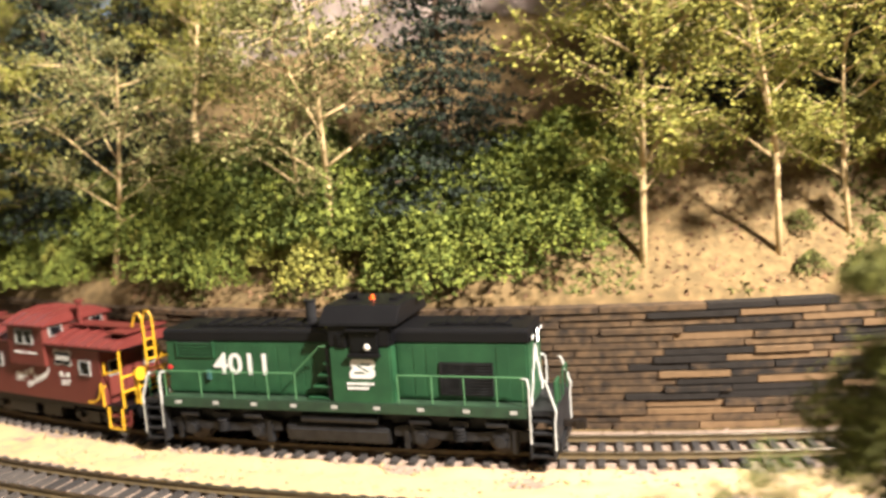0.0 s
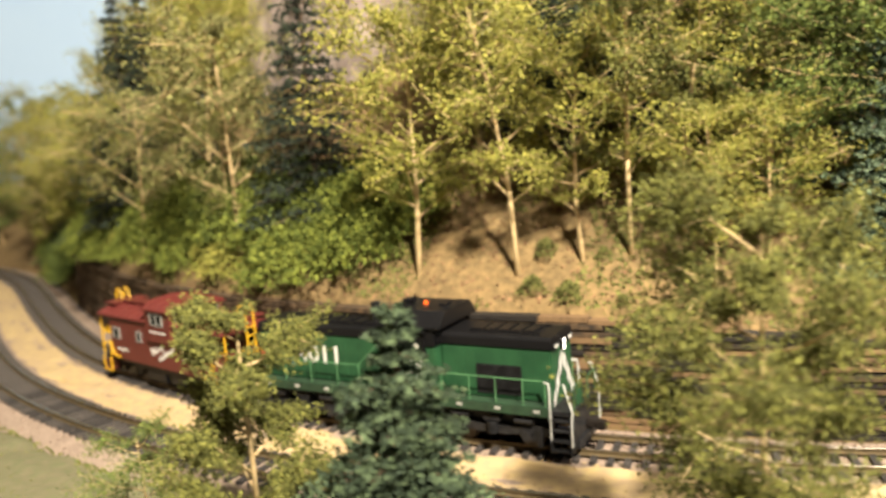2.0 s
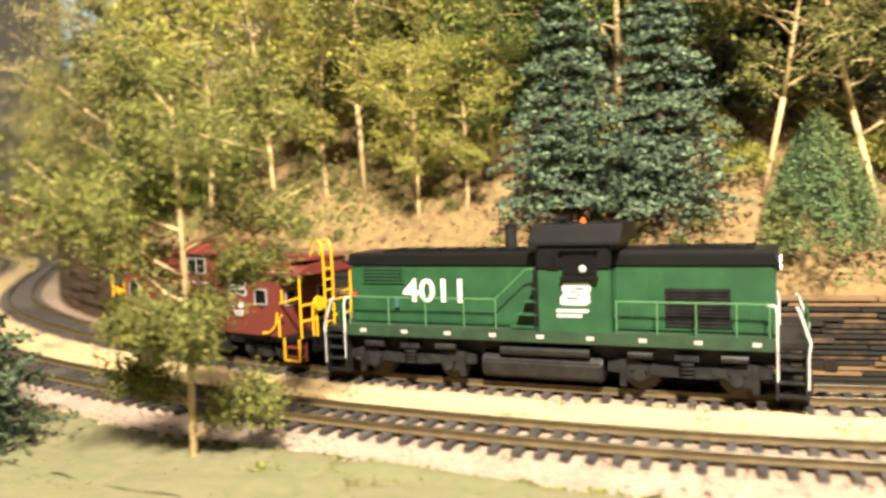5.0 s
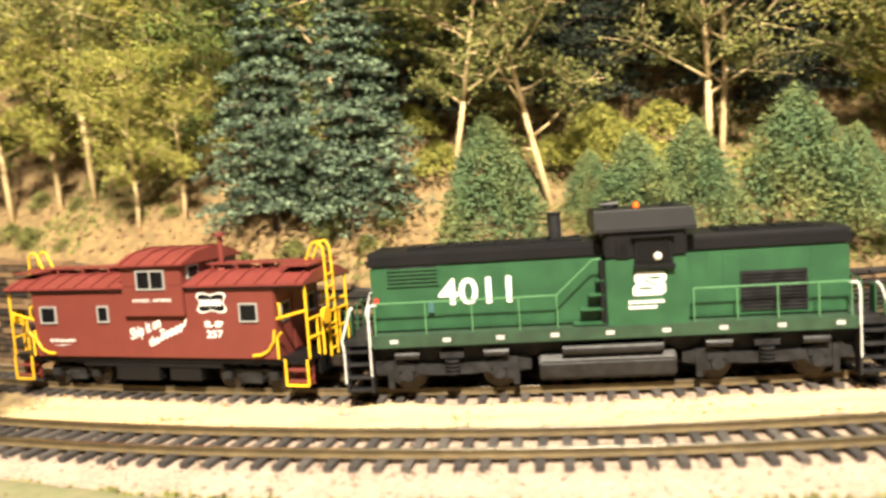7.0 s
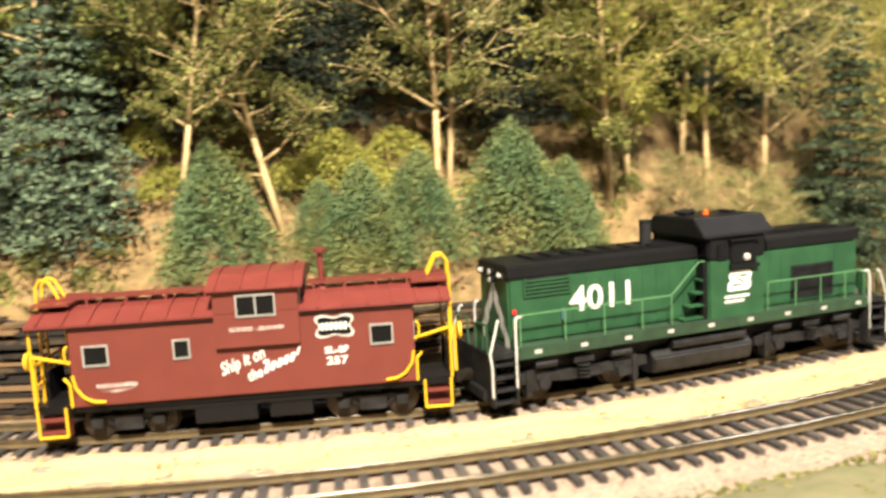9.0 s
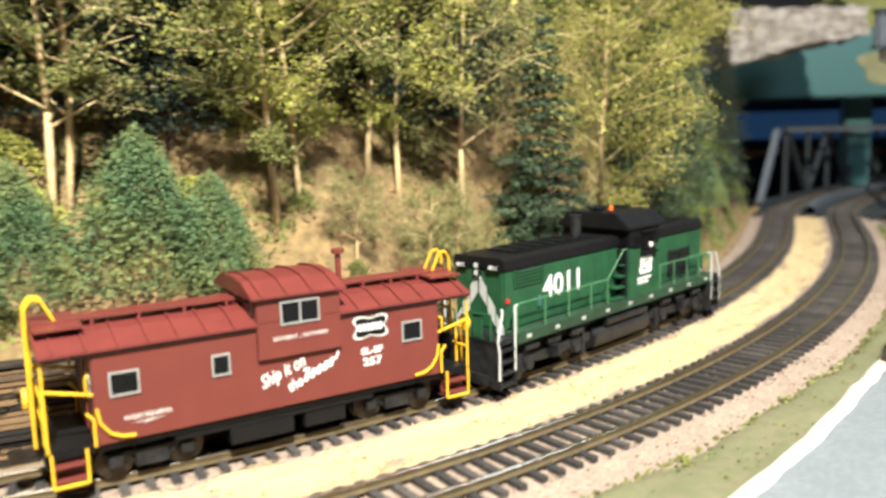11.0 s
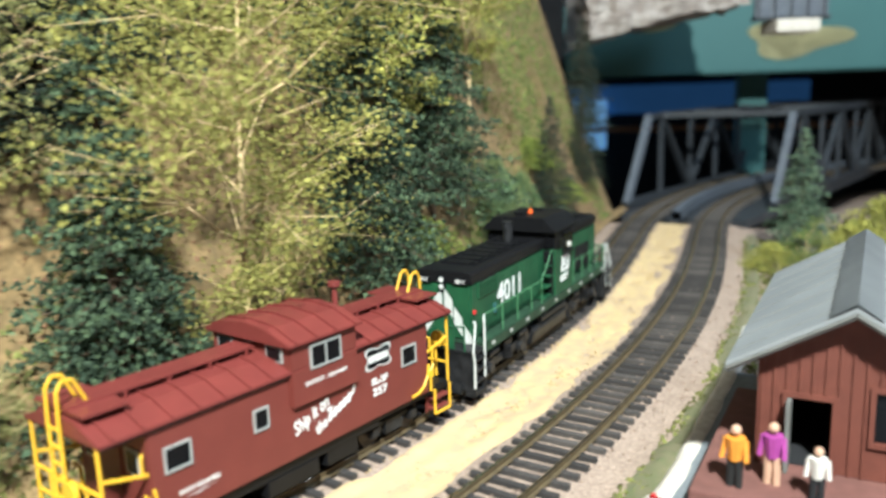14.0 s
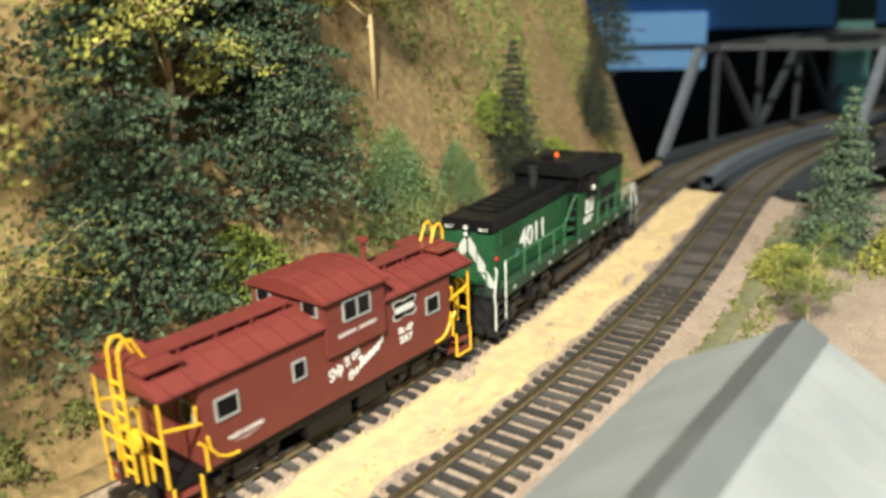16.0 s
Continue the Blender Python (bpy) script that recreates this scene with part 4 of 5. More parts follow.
    # writing
    for s, turn in ((-1, 0), (1, 180)):
        R = Matrix.Rotation(radians(turn), 4, "Z")
        k = 1 if s < 0 else -1
        lettering("road_number", "4011", 0.0118, M["white"], L, R @ facing(k * -0.0397, -0.01222, 0.0322), "white road number", 0.0238, bold=0.0002)
        # the railway's mark as plain shapes, its name as bars
        bm = bmesh.new()
        q = [bm.verts.new((x, -0.0169, z)) for x, z in ((0.0086, 0.0294), (0.0094, 0.0292), (0.0172, 0.0292), (0.0186, 0.0302), (0.0186, 0.0324), (0.0180, 0.0330), (0.0189, 0.0340), (0.0189, 0.0356), (0.0180, 0.0365), (0.0102, 0.0365), (0.0094, 0.0358), (0.0092, 0.0340), (0.0100, 0.0332), (0.0086, 0.0316))]
        bm.faces.new(q)
        r = bmesh.ops.extrude_face_region(bm, geom=bm.faces[:])
        bmesh.ops.translate(bm, verts=[v for v in r["geom"] if isinstance(v, bmesh.types.BMVert)], vec=(0, -0.00022, 0))
        bmesh.ops.recalc_face_normals(bm, faces=bm.faces)
        bmesh.ops.transform(bm, matrix=R, verts=bm.verts)
        mk = part("mark", bm, M["white"], L, "white angular railway mark")
        for pts in (((0.0112, 0.0344), (0.0124, 0.0344), (0.0166, 0.0318), (0.0154, 0.0318)), ((0.0126, 0.0350), (0.0170, 0.0350), (0.0170, 0.0342), (0.0138, 0.0342)), ((0.0104, 0.0318), (0.0142, 0.0318), (0.0152, 0.0310), (0.0104, 0.0310))):
            bm = bmesh.new()
            bm.faces.new([bm.verts.new((x, -0.01714, z)) for x, z in pts])
            bmesh.ops.solidify(bm, geom=bm.faces[:], thickness=0.00006)
            bmesh.ops.transform(bm, matrix=R, verts=bm.verts)
            part("mark_slit", bm, M["green"], mk, "green slit in the mark")
        for z, n, x0 in ((0.0272, 10, 0.0072), (0.0255, 8, 0.0072)):
            for i in range(n):
                bm = bmesh.new()
                box(bm, x0 + i * 0.0011, x0 + 0.0008 + i * 0.0011, -0.01712, -0.0169, z - 0.0005, z + 0.0005)
                bmesh.ops.transform(bm, matrix=R, verts=bm.verts)
                part("name_bar", bm, M["white"], L, "white bar of small writing")
    return L


def cab_truck(parent, x):
    t = new("truck")
    t.parent = parent
    t.location = (x, 0, 0)
    tagged(t, "black four-wheel caboose truck")
    for s in (-1, 1):
        y = s * 0.0100
        bm = bmesh.new()
        box(bm, -0.0125, 0.0125, y, y + s * 0.0015, 0.0060, 0.0078)
        box(bm, -0.0045, 0.0045, y, y + s * 0.0020, 0.0025, 0.0078)
        for wx in (-0.0098, 0.0098):
            box(bm, wx - 0.0020, wx + 0.0020, y, y + s * 0.0028, 0.0038, 0.0072)
        rod(bm, (-0.0085, y + s * 0.0008, 0.0075), (-0.0035, y + s * 0.0008, 0.0030), 0.0007)
        rod(bm, (0.0085, y + s * 0.0008, 0.0075), (0.0035, y + s * 0.0008, 0.0030), 0.0007)
        part("side_frame", bm, M["dirtblack"], t, bevel=0.0003)
    bm = bmesh.new()
    box(bm, -0.003, 0.003, -0.010, 0.010, 0.0055, 0.0095)
    part("bolster", bm, M["dirtblack"], t)
    for wx in (-0.0098, 0.0098):
        wheelset(t, wx, 0.0050)


def build_caboose():
    C = thing("caboose", Matrix(), "brown-red model caboose with yellow railings and white lettering", "caboose")
    R, Y, K = M["red"], M["yellow"], M["black"]
    H = 0.0548   # half the body
    bm = bmesh.new()
    box(bm, -H, H, -0.0162, 0.0162, 0.0125, 0.0392)
    part("body", bm, R, C, "brown-red steel body", 0.0004)
    bm = bmesh.new()
    box(bm, -0.0660, 0.0660, -0.0150, 0.0150, 0.0105, 0.0127)
    box(bm, -0.034, 0.030, -0.0145, 0.0145, 0.0085, 0.0106)
    for x0, x1, y0 in ((-0.018, 0.002, -0.0148), (0.006, 0.020, -0.0140), (-0.014, 0.004, 0.006)):
        box(bm, x0, x1, y0, y0 + 0.008, 0.0035, 0.0090)
    part("underframe", bm, K, C, "black underframe with boxes", 0.0003)
    # roof with ribs
    prof = [(-0.0176, 0.0388), (0.0176, 0.0388), (0.0176, 0.0397), (0.0090, 0.0430), (0, 0.0440), (-0.0090, 0.0430), (-0.0176, 0.0397)]
    bm = bmesh.new()
    prism(bm, prof, -0.0675, 0.0675)
    roof = part("roof", bm, M["roofred"], C, "low arched red roof", 0.0002)
    bm = bmesh.new()
    box(bm, -0.0670, 0.0670, -0.0172, 0.0172, 0.0382, 0.0389)
    part("roof_edge", bm, K, C, "black line under the roof edge")
    for i in range(17):
        x = -0.064 + i * 0.0080
        if x < -0.0115 or x > 0.0200:
            bm = bmesh.new()
            prism(bm, [(y, z + 0.0007 if i2 > 1 else z) for i2, (y, z) in enumerate(prof)], x, x + 0.0006)
            part("roof_rib", bm, M["roofred"], roof)
    for x0, x1 in ((-0.0670, -0.0110), (0.0200, 0.0670)):
        bm = bmesh.new()
        for i in range(3):
            box(bm, x0, x1, -0.0044 + i * 0.0030, -0.0016 + i * 0.0030, 0.0455, 0.0461)
        for i in range(5):
            x = x0 + 0.002 + i * (x1 - x0 - 0.005) / 4
            box(bm, x, x + 0.0008, -0.0044, 0.0044, 0.0432, 0.0456)
        part("roof_walk", bm, M["roofred"], C, "plank running board on the roof")
    for e in (-1, 1):
        bm = bmesh.new()
        box(bm, e * 0.0550, e * 0.0672, -0.0115, 0.0115, 0.0448, 0.0455)
        part("roof_platform", bm, M["roofred"], C, "end roof platform")
    # cupola, wider than the body
    bm = bmesh.new()
    box(bm, -0.0090, 0.0180, -0.0176, 0.0176, 0.0396, 0.0477)
    cup = part("cupola", bm, R, C, "wide-vision cupola", 0.0003)
    for s in (-1, 1):
        bm = bmesh.new()
        box(bm, -0.0090, 0.0180, s * 0.0160, s * 0.0178, 0.0285, 0.0397)
        part("cupola_bay", bm, R, C, "bay panel below the cupola", 0.0003)
    bm = bmesh.new()
    prism(bm, [(-0.0192, 0.0471), (0.0192, 0.0471), (0.0192, 0.0479), (0.0100, 0.0515), (0, 0.0525), (-0.0100, 0.0515), (-0.0192, 0.0479)], -0.0108, 0.0198)
    part("cupola_roof", bm, M["roofred"], C, "arched cupola roof", 0.0002)
    for i in range(4):
        bm = bmesh.new()
        x = -0.0080 + i * 0.0080
        prism(bm, [(-0.0192, 0.0473), (0.0192, 0.0473), (0.0192, 0.0486), (0.0100, 0.0522), (0, 0.0532), (-0.0100, 0.0522), (-0.0192, 0.0486)], x, x + 0.0006)
        part("cupola_rib", bm, M["roofred"], cup)
    bm = bmesh.new()
    rod(bm, (0.0250, -0.002, 0.043), (0.0250, -0.002, 0.0560), 0.0010, 10)
    rod(bm, (0.0250, -0.002, 0.0560), (0.0250, -0.002, 0.0574), 0.0022, 12)
    rod(bm, (0.0250, -0.002, 0.0432), (0.0250, -0.002, 0.0448), 0.0028, 12, 0.0012)
    part("smoke_jack", bm, M["roofred"], C, "stove chimney")

    def win(x0, x1, y, z0, z1, mull=False, frame="grey"):
        s = -1 if y < 0 else 1
        bm = bmesh.new()
        f = 0.0005
        for a, b, c, d in ((x0 - f, x0, z0 - f, z1 + f), (x1, x1 + f, z0 - f, z1 + f), (x0, x1, z0 - f, z0), (x0, x1, z1, z1 + f)):
            box(bm, a, b, y - s * 0.0003, y + s * 0.0006, c, d)
        if mull:
            box(bm, (x0 + x1) / 2 - f / 2, (x0 + x1) / 2 + f / 2, y - s * 0.0003, y + s * 0.0006, z0, z1)
        w = part("window", bm, M[frame], C, "grey framed window")
        bm = bmesh.new()
        box(bm, x0, x1, y - s * 0.0002, y + s * 0.0002, z0, z1)
        part("pane", bm, M["glass"], w)

    for s in (-1, 1):
        win(-0.0502, -0.0432, s * 0.0162, 0.0262, 0.0320)
        win(-0.0222, -0.0178, s * 0.0162, 0.0266, 0.0320)
        win(0.0408, 0.0474, s * 0.0162, 0.0266, 0.0324)
        win(-0.0013, 0.0103, s * 0.0177, 0.0390, 0.0452, True)
        for e in (-1, 1):
            xx = 0.0180 if e > 0 else -0.0090
            bm = bmesh.new()
            y0, y1 = s * 0.0075, s * 0.0145
            box(bm, xx, xx + e * 0.0005, y0, y1, 0.0418, 0.0468)
            w = part("cupola_end_window", bm, M["grey"], C)
            bm = bmesh.new()
            box(bm, xx + e * 0.0005, xx + e * 0.0007, y0 + s * 0.0008, y1 - s * 0.0008, 0.0425, 0.0461)
            part("pane", bm, M["glass"], w)
    # end doors and platforms
    for e in (-1, 1):
        xb = e * H
        bm = bmesh.new()
        box(bm, xb, xb + e * 0.0004, -0.0042, 0.0042, 0.0140, 0.0350)
        part("end_door", bm, R, C, "red end door", 0.0001)
        for y in (-0.0095, 0.0095):
            bm = bmesh.new()
            box(bm, xb, xb + e * 0.0004, y - 0.0030, y + 0.0030, 0.0255, 0.0325)
            w = part("end_window", bm, M["grey"], C)
            bm = bmesh.new()
            box(bm, xb + e * 0.0004, xb + e * 0.0006, y - 0.0023, y + 0.0023, 0.0262, 0.0318)
            part("pane", bm, M["glass"], w)
        bm = bmesh.new()
        box(bm, xb, e * 0.0670, -0.0150, 0.0150, 0.0120, 0.0132)
        box(bm, e * 0.0660, e * 0.0672, -0.0090, 0.0090, 0.0060, 0.0132)
        box(bm, e * 0.0655, e * 0.0668, -0.0070, 0.0070, 0.0132, 0.0225)
        part("end_platform", bm, K, C, "black end platform", 0.0002)
        bm = bmesh.new()
        r = 0.0005
        for y in (-0.0155, 0.0155):
            wire(bm, [(e * 0.0668, y, 0.0130), (e * 0.0668, y, 0.0390)], r)
        for y in (-0.0085, 0.0085):
            wire(bm, [(e * 0.0668, y, 0.0130), (e * 0.0668, y, 0.0265)], r)
        wire(bm, [(e * 0.0668, -0.0155, 0.0265), (e * 0.0668, 0.0155, 0.0265)], r)
        wire(bm, [(e * 0.0668, -0.0155, 0.0200), (e * 0.0668, 0.0155, 0.0200)], r)
        wire(bm, [(e * 0.0668, -0.0155, 0.0300), (xb, -0.0155, 0.0270)], r)
        wire(bm, [(e * 0.0668, 0.0155, 0.0300), (xb, 0.0155, 0.0270)], r)
        part("end_railing", bm, Y, C, "yellow end railing")
        bm = bmesh.new()
        for y in (-0.0026, 0.0026):
            wire(bm, [(e * 0.0685, y, 0.0110), (e * 0.0685, y, 0.0420), (e * 0.0682, y, 0.0500), (e * 0.0665, y, 0.0525), (e * 0.0640, y, 0.0520), (e * 0.0610, y, 0.0456)], r)
        for i in range(7):
            z = 0.0135 + i * 0.0045
            wire(bm, [(e * 0.0685, -0.0026, z), (e * 0.0685, 0.0026, z)], r * 0.9)
        part("ladder", bm, Y, C, "yellow roof ladder with curled tops")
        bm = bmesh.new()
        rod(bm, (e * 0.0700, -0.0085, 0.0270), (e * 0.0712, -0.0085, 0.0270), 0.0030, 12)
        wire(bm, [(e * 0.0690, -0.0085, 0.0130), (e * 0.0690, -0.0085, 0.0290)], r)
        part("brake_wheel", bm, Y, C, "yellow brake wheel")
        for s in (-1, 1):
            bm = bmesh.new()
            xa, xc = e * 0.0575, e * 0.0662
            for z in (0.0045, 0.0085):
                box(bm, xa, xc, s * 0.0120, s * 0.0165, z, z + 0.0006)
            box(bm, xa, xc, s * 0.0120, s * 0.0126, 0.0030, 0.0125)
            st = part("step", bm, R, C, "red end step with yellow edges")
            bm = bmesh.new()
            wire(bm, [(xa, s * 0.0166, 0.0128), (xa, s * 0.0166, 0.0035), (xc, s * 0.0166, 0.0035), (xc, s * 0.0166, 0.0128)], r)
            part("step_edge", bm, Y, st)
            bm = bmesh.new()
            wire(bm, [(xb + e * 0.0004, s * 0.0168, 0.0130), (xb + e * 0.0004, s * 0.0168, 0.0205), (xb + e * 0.0022, s * 0.0168, 0.0225)], r)
            part("step_grab", bm, Y, C)
            bm = bmesh.new()
            wire(bm, [(xb + e * 0.0010, s * 0.0150, 0.0268), (xb + e * 0.0016, s * 0.0158, 0.0275), (xb + e * 0.0016, s * 0.0158, 0.0318), (xb + e * 0.0008, s * 0.0150, 0.0325)], r * 0.8)
            part("door_grab", bm, Y, C)
            bm = bmesh.new()
            wire(bm, [(e * (H - 0.0005), s * 0.0168, 0.0232), (e * (H - 0.0012), s * 0.0168, 0.0190), (e * (H - 0.0035), s * 0.0168, 0.0158), (e * (H - 0.0065), s * 0.0168, 0.0143), (e * (H - 0.0100), s * 0.0168, 0.0140)], r)
            part("grab_iron", bm, Y, C, "curved yellow grab iron")
        knuckle(C, e * 0.0665, e)
    for x in (-0.040, 0.040):
        cab_truck(C, x)
    for s, turn in ((-1, 0), (1, 180)):
        R2 = Matrix.Rotation(radians(turn), 4, "Z")
        W = M["white"]
        y = -0.0163

        def put(text, size, x, z, width=None, shear=0.0, turn2=0.0, yy=y, bold=0.0):
            lettering("writing", text, size, W, C, R2 @ facing(x, yy, z, turn2), "", width, shear, bold)

        put("SL-SF", 0.0030, 0.0292, 0.0252, 0.0078, bold=0.0001)
        put("257", 0.0036, 0.0292, 0.0216, 0.0070, bold=0.0001)
        put("RADIO EQUIPPED", 0.0017, -0.0410, 0.0190, 0.0125)
        put("SOUTHEAST ... SOUTHWEST", 0.0016, 0.0045, 0.0345, 0.0175, yy=-0.0179)
        put("Ship it on", 0.0058, -0.0014, 0.0236, 0.0152, 0.35, -20, bold=0.00008)
        put("the", 0.0048, 0.0022, 0.0190, 0.0050, 0.35, -20, bold=0.00008)
        strokes = [(0.0052 + i * 0.0021, 0.0066 + i * 0.0021, 0.0193 + i * 0.0008, 0.0222 + i * 0.0008) for i in range(5)]
        for x0, x1, z0, z1 in strokes + [(0.0052, 0.0072, 0.0226, 0.0236), (0.0160, 0.0167, 0.0245, 0.0275)]:
            bm = bmesh.new()
            box(bm, x0, x1, y - 0.0001, y + 0.0001, z0, z1)
            for v in bm.verts:
                v.co.x += 0.35 * (v.co.z - z0)
            bmesh.ops.transform(bm, matrix=R2, verts=bm.verts)
            part("slogan_bar", bm, W, C, "white slanted slogan stroke")
        bm = bmesh.new()
        q = [bm.verts.new(v) for v in ((-0.0490 + 0.0028, y, 0.0172), (-0.0352, y, 0.0178), (-0.0400, y, 0.0172), (-0.0425, y, 0.0166), (-0.0415, y, 0.0171))]
        bm.faces.new(q)
        bmesh.ops.solidify(bm, geom=bm.faces[:], thickness=0.00015)
        bmesh.ops.transform(bm, matrix=R2, verts=bm.verts)
        part("lightning_flash", bm, W, C)
        # coonskin-shaped shield: white rim, black field, white bar
        for k, (ma, gr) in enumerate(((W, 1.0), (K, 0.86), (W, 0.0))):
            bm = bmesh.new()
            yy = y - 0.0001 * k
            if gr:
                pts = []
                for i in range(32):
                    a = 2 * math.pi * i / 32
                    rx, rz = 0.0066, 0.0040
                    rr = 1.0 + 0.24 * math.cos(4 * a + math.pi)
                    pts.append((0.0290 + rx * gr * rr * math.cos(a), yy, 0.0332 + rz * (gr - 0.06 * k) * rr * math.sin(a)))
                bm.faces.new([bm.verts.new(p) for p in pts])
                bmesh.ops.solidify(bm, geom=bm.faces[:], thickness=0.0001)
            else:
                for i in range(6):
                    bar = bmesh.new()
                    box(bar, 0.0245 + i * 0.0015, 0.0256 + i * 0.0015, yy - 0.00005, yy + 0.00005, 0.0320, 0.0344)
                    bmesh.ops.transform(bar, matrix=R2, verts=bar.verts)
                    part("emblem_bar", bar, ma, C, "white emblem bar")
                bm.free()
                continue
            bmesh.ops.transform(bm, matrix=R2, verts=bm.verts)
            part("shield", bm, ma, C, "shield emblem")
    for e, turn in ((-1, -90), (1, 90)):
        lettering("writing", "257", 0.0032, M["white"], C, Matrix.Translation((0.0182 if e > 0 else -0.0092, 0, 0.0468)) @ Matrix.Rotation(radians(turn), 4, "Z") @ SIDE)
    return C


LOCO, CABOOSE = build_loco(), build_caboose()
CABOOSE.scale = (0.965, 0.965, 0.965)


# ---- depot side: shed, platform, car and figurines ----
def rot(deg):
    return Matrix.Rotation(radians(deg), 4, "Z")


SHED = Matrix.Translation((0.4877, -0.1002, 0.0)) @ rot(29.6)   # ridge runs along +x, front gable at x = 0


def build_shed():
    S = thing("depot_shed", SHED, "small brown plank shed with a grey metal roof", "shed")
    hw, L, ez, rz, fl = 0.0238, 0.105, 0.0396, 0.0536, 0.0055
    bm = bmesh.new()
    t = 0.0012
    # gable wall: one sheet with the door and window cut out of it
    ring = [(-hw, fl), (0.0045, fl), (0.0045, 0.0265), (0.0160, 0.0265), (0.0160, fl), (hw, fl), (hw, ez), (0, rz), (-hw, ez)]
    hole = [(-0.0175, 0.0165), (-0.0175, 0.0308), (-0.0058, 0.0308), (-0.0058, 0.0165)]
    edges = []
    for loop in (ring, hole):
        vs = [bm.verts.new((0.0020, y, z)) for y, z in loop]
        edges += [bm.edges.new((vs[k], vs[(k + 1) % len(vs)])) for k in range(len(vs))]
    bmesh.ops.triangle_fill(bm, use_beauty=True, use_dissolve=False, edges=edges)
    r = bmesh.ops.extrude_face_region(bm, geom=bm.faces[:])
    bmesh.ops.translate(bm, verts=[v for v in r["geom"] if isinstance(v, bmesh.types.BMVert)], vec=(t, 0, 0))
    bmesh.ops.recalc_face_normals(bm, faces=bm.faces)
    part("front_wall", bm, M["shed"], S, "brown plank gable wall with door and window openings")
    for i in range(15):
        y = -hw + 0.0005 + i * 0.00328
        top = ez + (rz - ez) * (1 - abs(y) / hw) - 0.0006
        if 0.0045 < y < 0.0160:
            z0 = 0.0280
        elif -0.0175 < y < -0.0058:
            z0 = 0.0322
        else:
            z0 = fl
        bm = bmesh.new()
        box(bm, 0.0014, 0.0020, y - 0.0004, y + 0.0004, z0, top)
        part("batten", bm, M["shed"], S)
    for y0, y1, z0, z1 in ((0.0045, 0.0160, 0.0265, 0.0279), (0.0160, 0.0172, fl, 0.0279), (0.0033, 0.0045, fl, 0.0279), (-0.0188, -0.0045, 0.0308, 0.0321), (-0.0188, -0.0045, 0.0152, 0.0165), (-0.0188, -0.0175, 0.0165, 0.0308), (-0.0058, -0.0045, 0.0165, 0.0308)):
        bm = bmesh.new()
        box(bm, 0.0008, 0.0020, y0, y1, z0, z1)
        part("trim_board", bm, M["shed"], S)
    for s in (-1, 1):
        bm = bmesh.new()
        box(bm, 0.0020 + t, L, s * hw, s * (hw - t), fl, ez)
        part("side_wall", bm, M["shed"], S)
    bm = bmesh.new()
    box(bm, L - t, L, -hw + t, hw - t, fl, ez)
    part("back_wall", bm, M["shed"], S)
    bm = bmesh.new()
    box(bm, 0.004, L - t, -hw + t, hw - t, fl - 0.0005, fl + 0.0004)
    part("shed_floor", bm, M["dark"], S)
    bm = bmesh.new()
    box(bm, -0.0030, 0.0030, 0.0147, 0.0158, fl, 0.0262)
    part("door", bm, M["tindark"], S, "grey door standing open")
    bm = bmesh.new()
    box(bm, 0.0025, 0.0028, -0.0175, -0.0058, 0.0165, 0.0308)
    part("window_pane", bm, M["glass"], S)
    # roof panels, standing seams and ridge cap
    ov, lo = 0.0077, 0.0065
    dz = (rz - ez) / hw
    for s in (-1, 1):
        bm = bmesh.new()
        y1, z1 = s * (hw + ov), ez - ov * dz
        top = [(-lo, 0, rz + 0.0018), (L + lo, 0, rz + 0.0018), (L + lo, y1, z1 + 0.0018), (-lo, y1, z1 + 0.0018)]
        a = [bm.verts.new(p) for p in top]
        b = [bm.verts.new((p[0], p[1], p[2] - 0.0012)) for p in top]
        bm.faces.new(a), bm.faces.new(b[::-1])
        for i in range(4):
            j = (i + 1) % 4
            bm.faces.new((a[i], b[i], b[j], a[j]))
        bmesh.ops.recalc_face_normals(bm, faces=bm.faces)
        rf = part("roof", bm, M["tin"], S, "grey metal roof slope")
        for i in range(8):
            x = -lo + 0.009 + i * 0.0148
            bm = bmesh.new()
            rod(bm, (x, s * 0.002, rz + 0.0018 - 0.002 * dz), (x, y1, z1 + 0.0018), 0.0002, 4)
            part("seam", bm, M["tindark"], rf)
        bm = bmesh.new()
        rod(bm, (-lo + 0.0008, 0, rz - 0.0002), (-lo + 0.0008, y1, z1 - 0.0002), 0.0010, 4)
        part("barge_board", bm, M["tindark"], S, "dark weathered roof edge")
        bm = bmesh.new()
        v = [(-lo - 0.0004, 0, rz + 0.0030), (L + lo, 0, rz + 0.0030), (L + lo, s * 0.0062, rz + 0.0026 - 0.0062 * dz), (-lo - 0.0004, s * 0.0062, rz + 0.0026 - 0.0062 * dz)]
        bm.faces.new([bm.verts.new(p) for p in v])
        bmesh.ops.solidify(bm, geom=bm.faces[:], thickness=0.0005)
        part("ridge_cap", bm, M["tin"], S, "folded ridge cap")
    return S


build_shed()
bm = bmesh.new()
box(bm, -0.0235, 0.060, -0.024, 0.0372, GROUND - 0.001, 0.0053)
plat = part("depot_platform", bm, M["brickp"], None, "", 0.0003)
plat.matrix_basis = SHED
tagged(plat, "brown-purple raised depot platform around the shed", "platform")
bm = bmesh.new()
for i in range(4):
    box(bm, -0.0235, -0.006, -0.0242 - i * 0.0045, -0.0287 - i * 0.0045, GROUND - 0.001, 0.0030 - i * 0.0020)
st = part("platform_steps", bm, M["brickp"])
st.matrix_basis = SHED
tagged(st, "brown steps beside the platform", "steps")
# grey lot before the depot


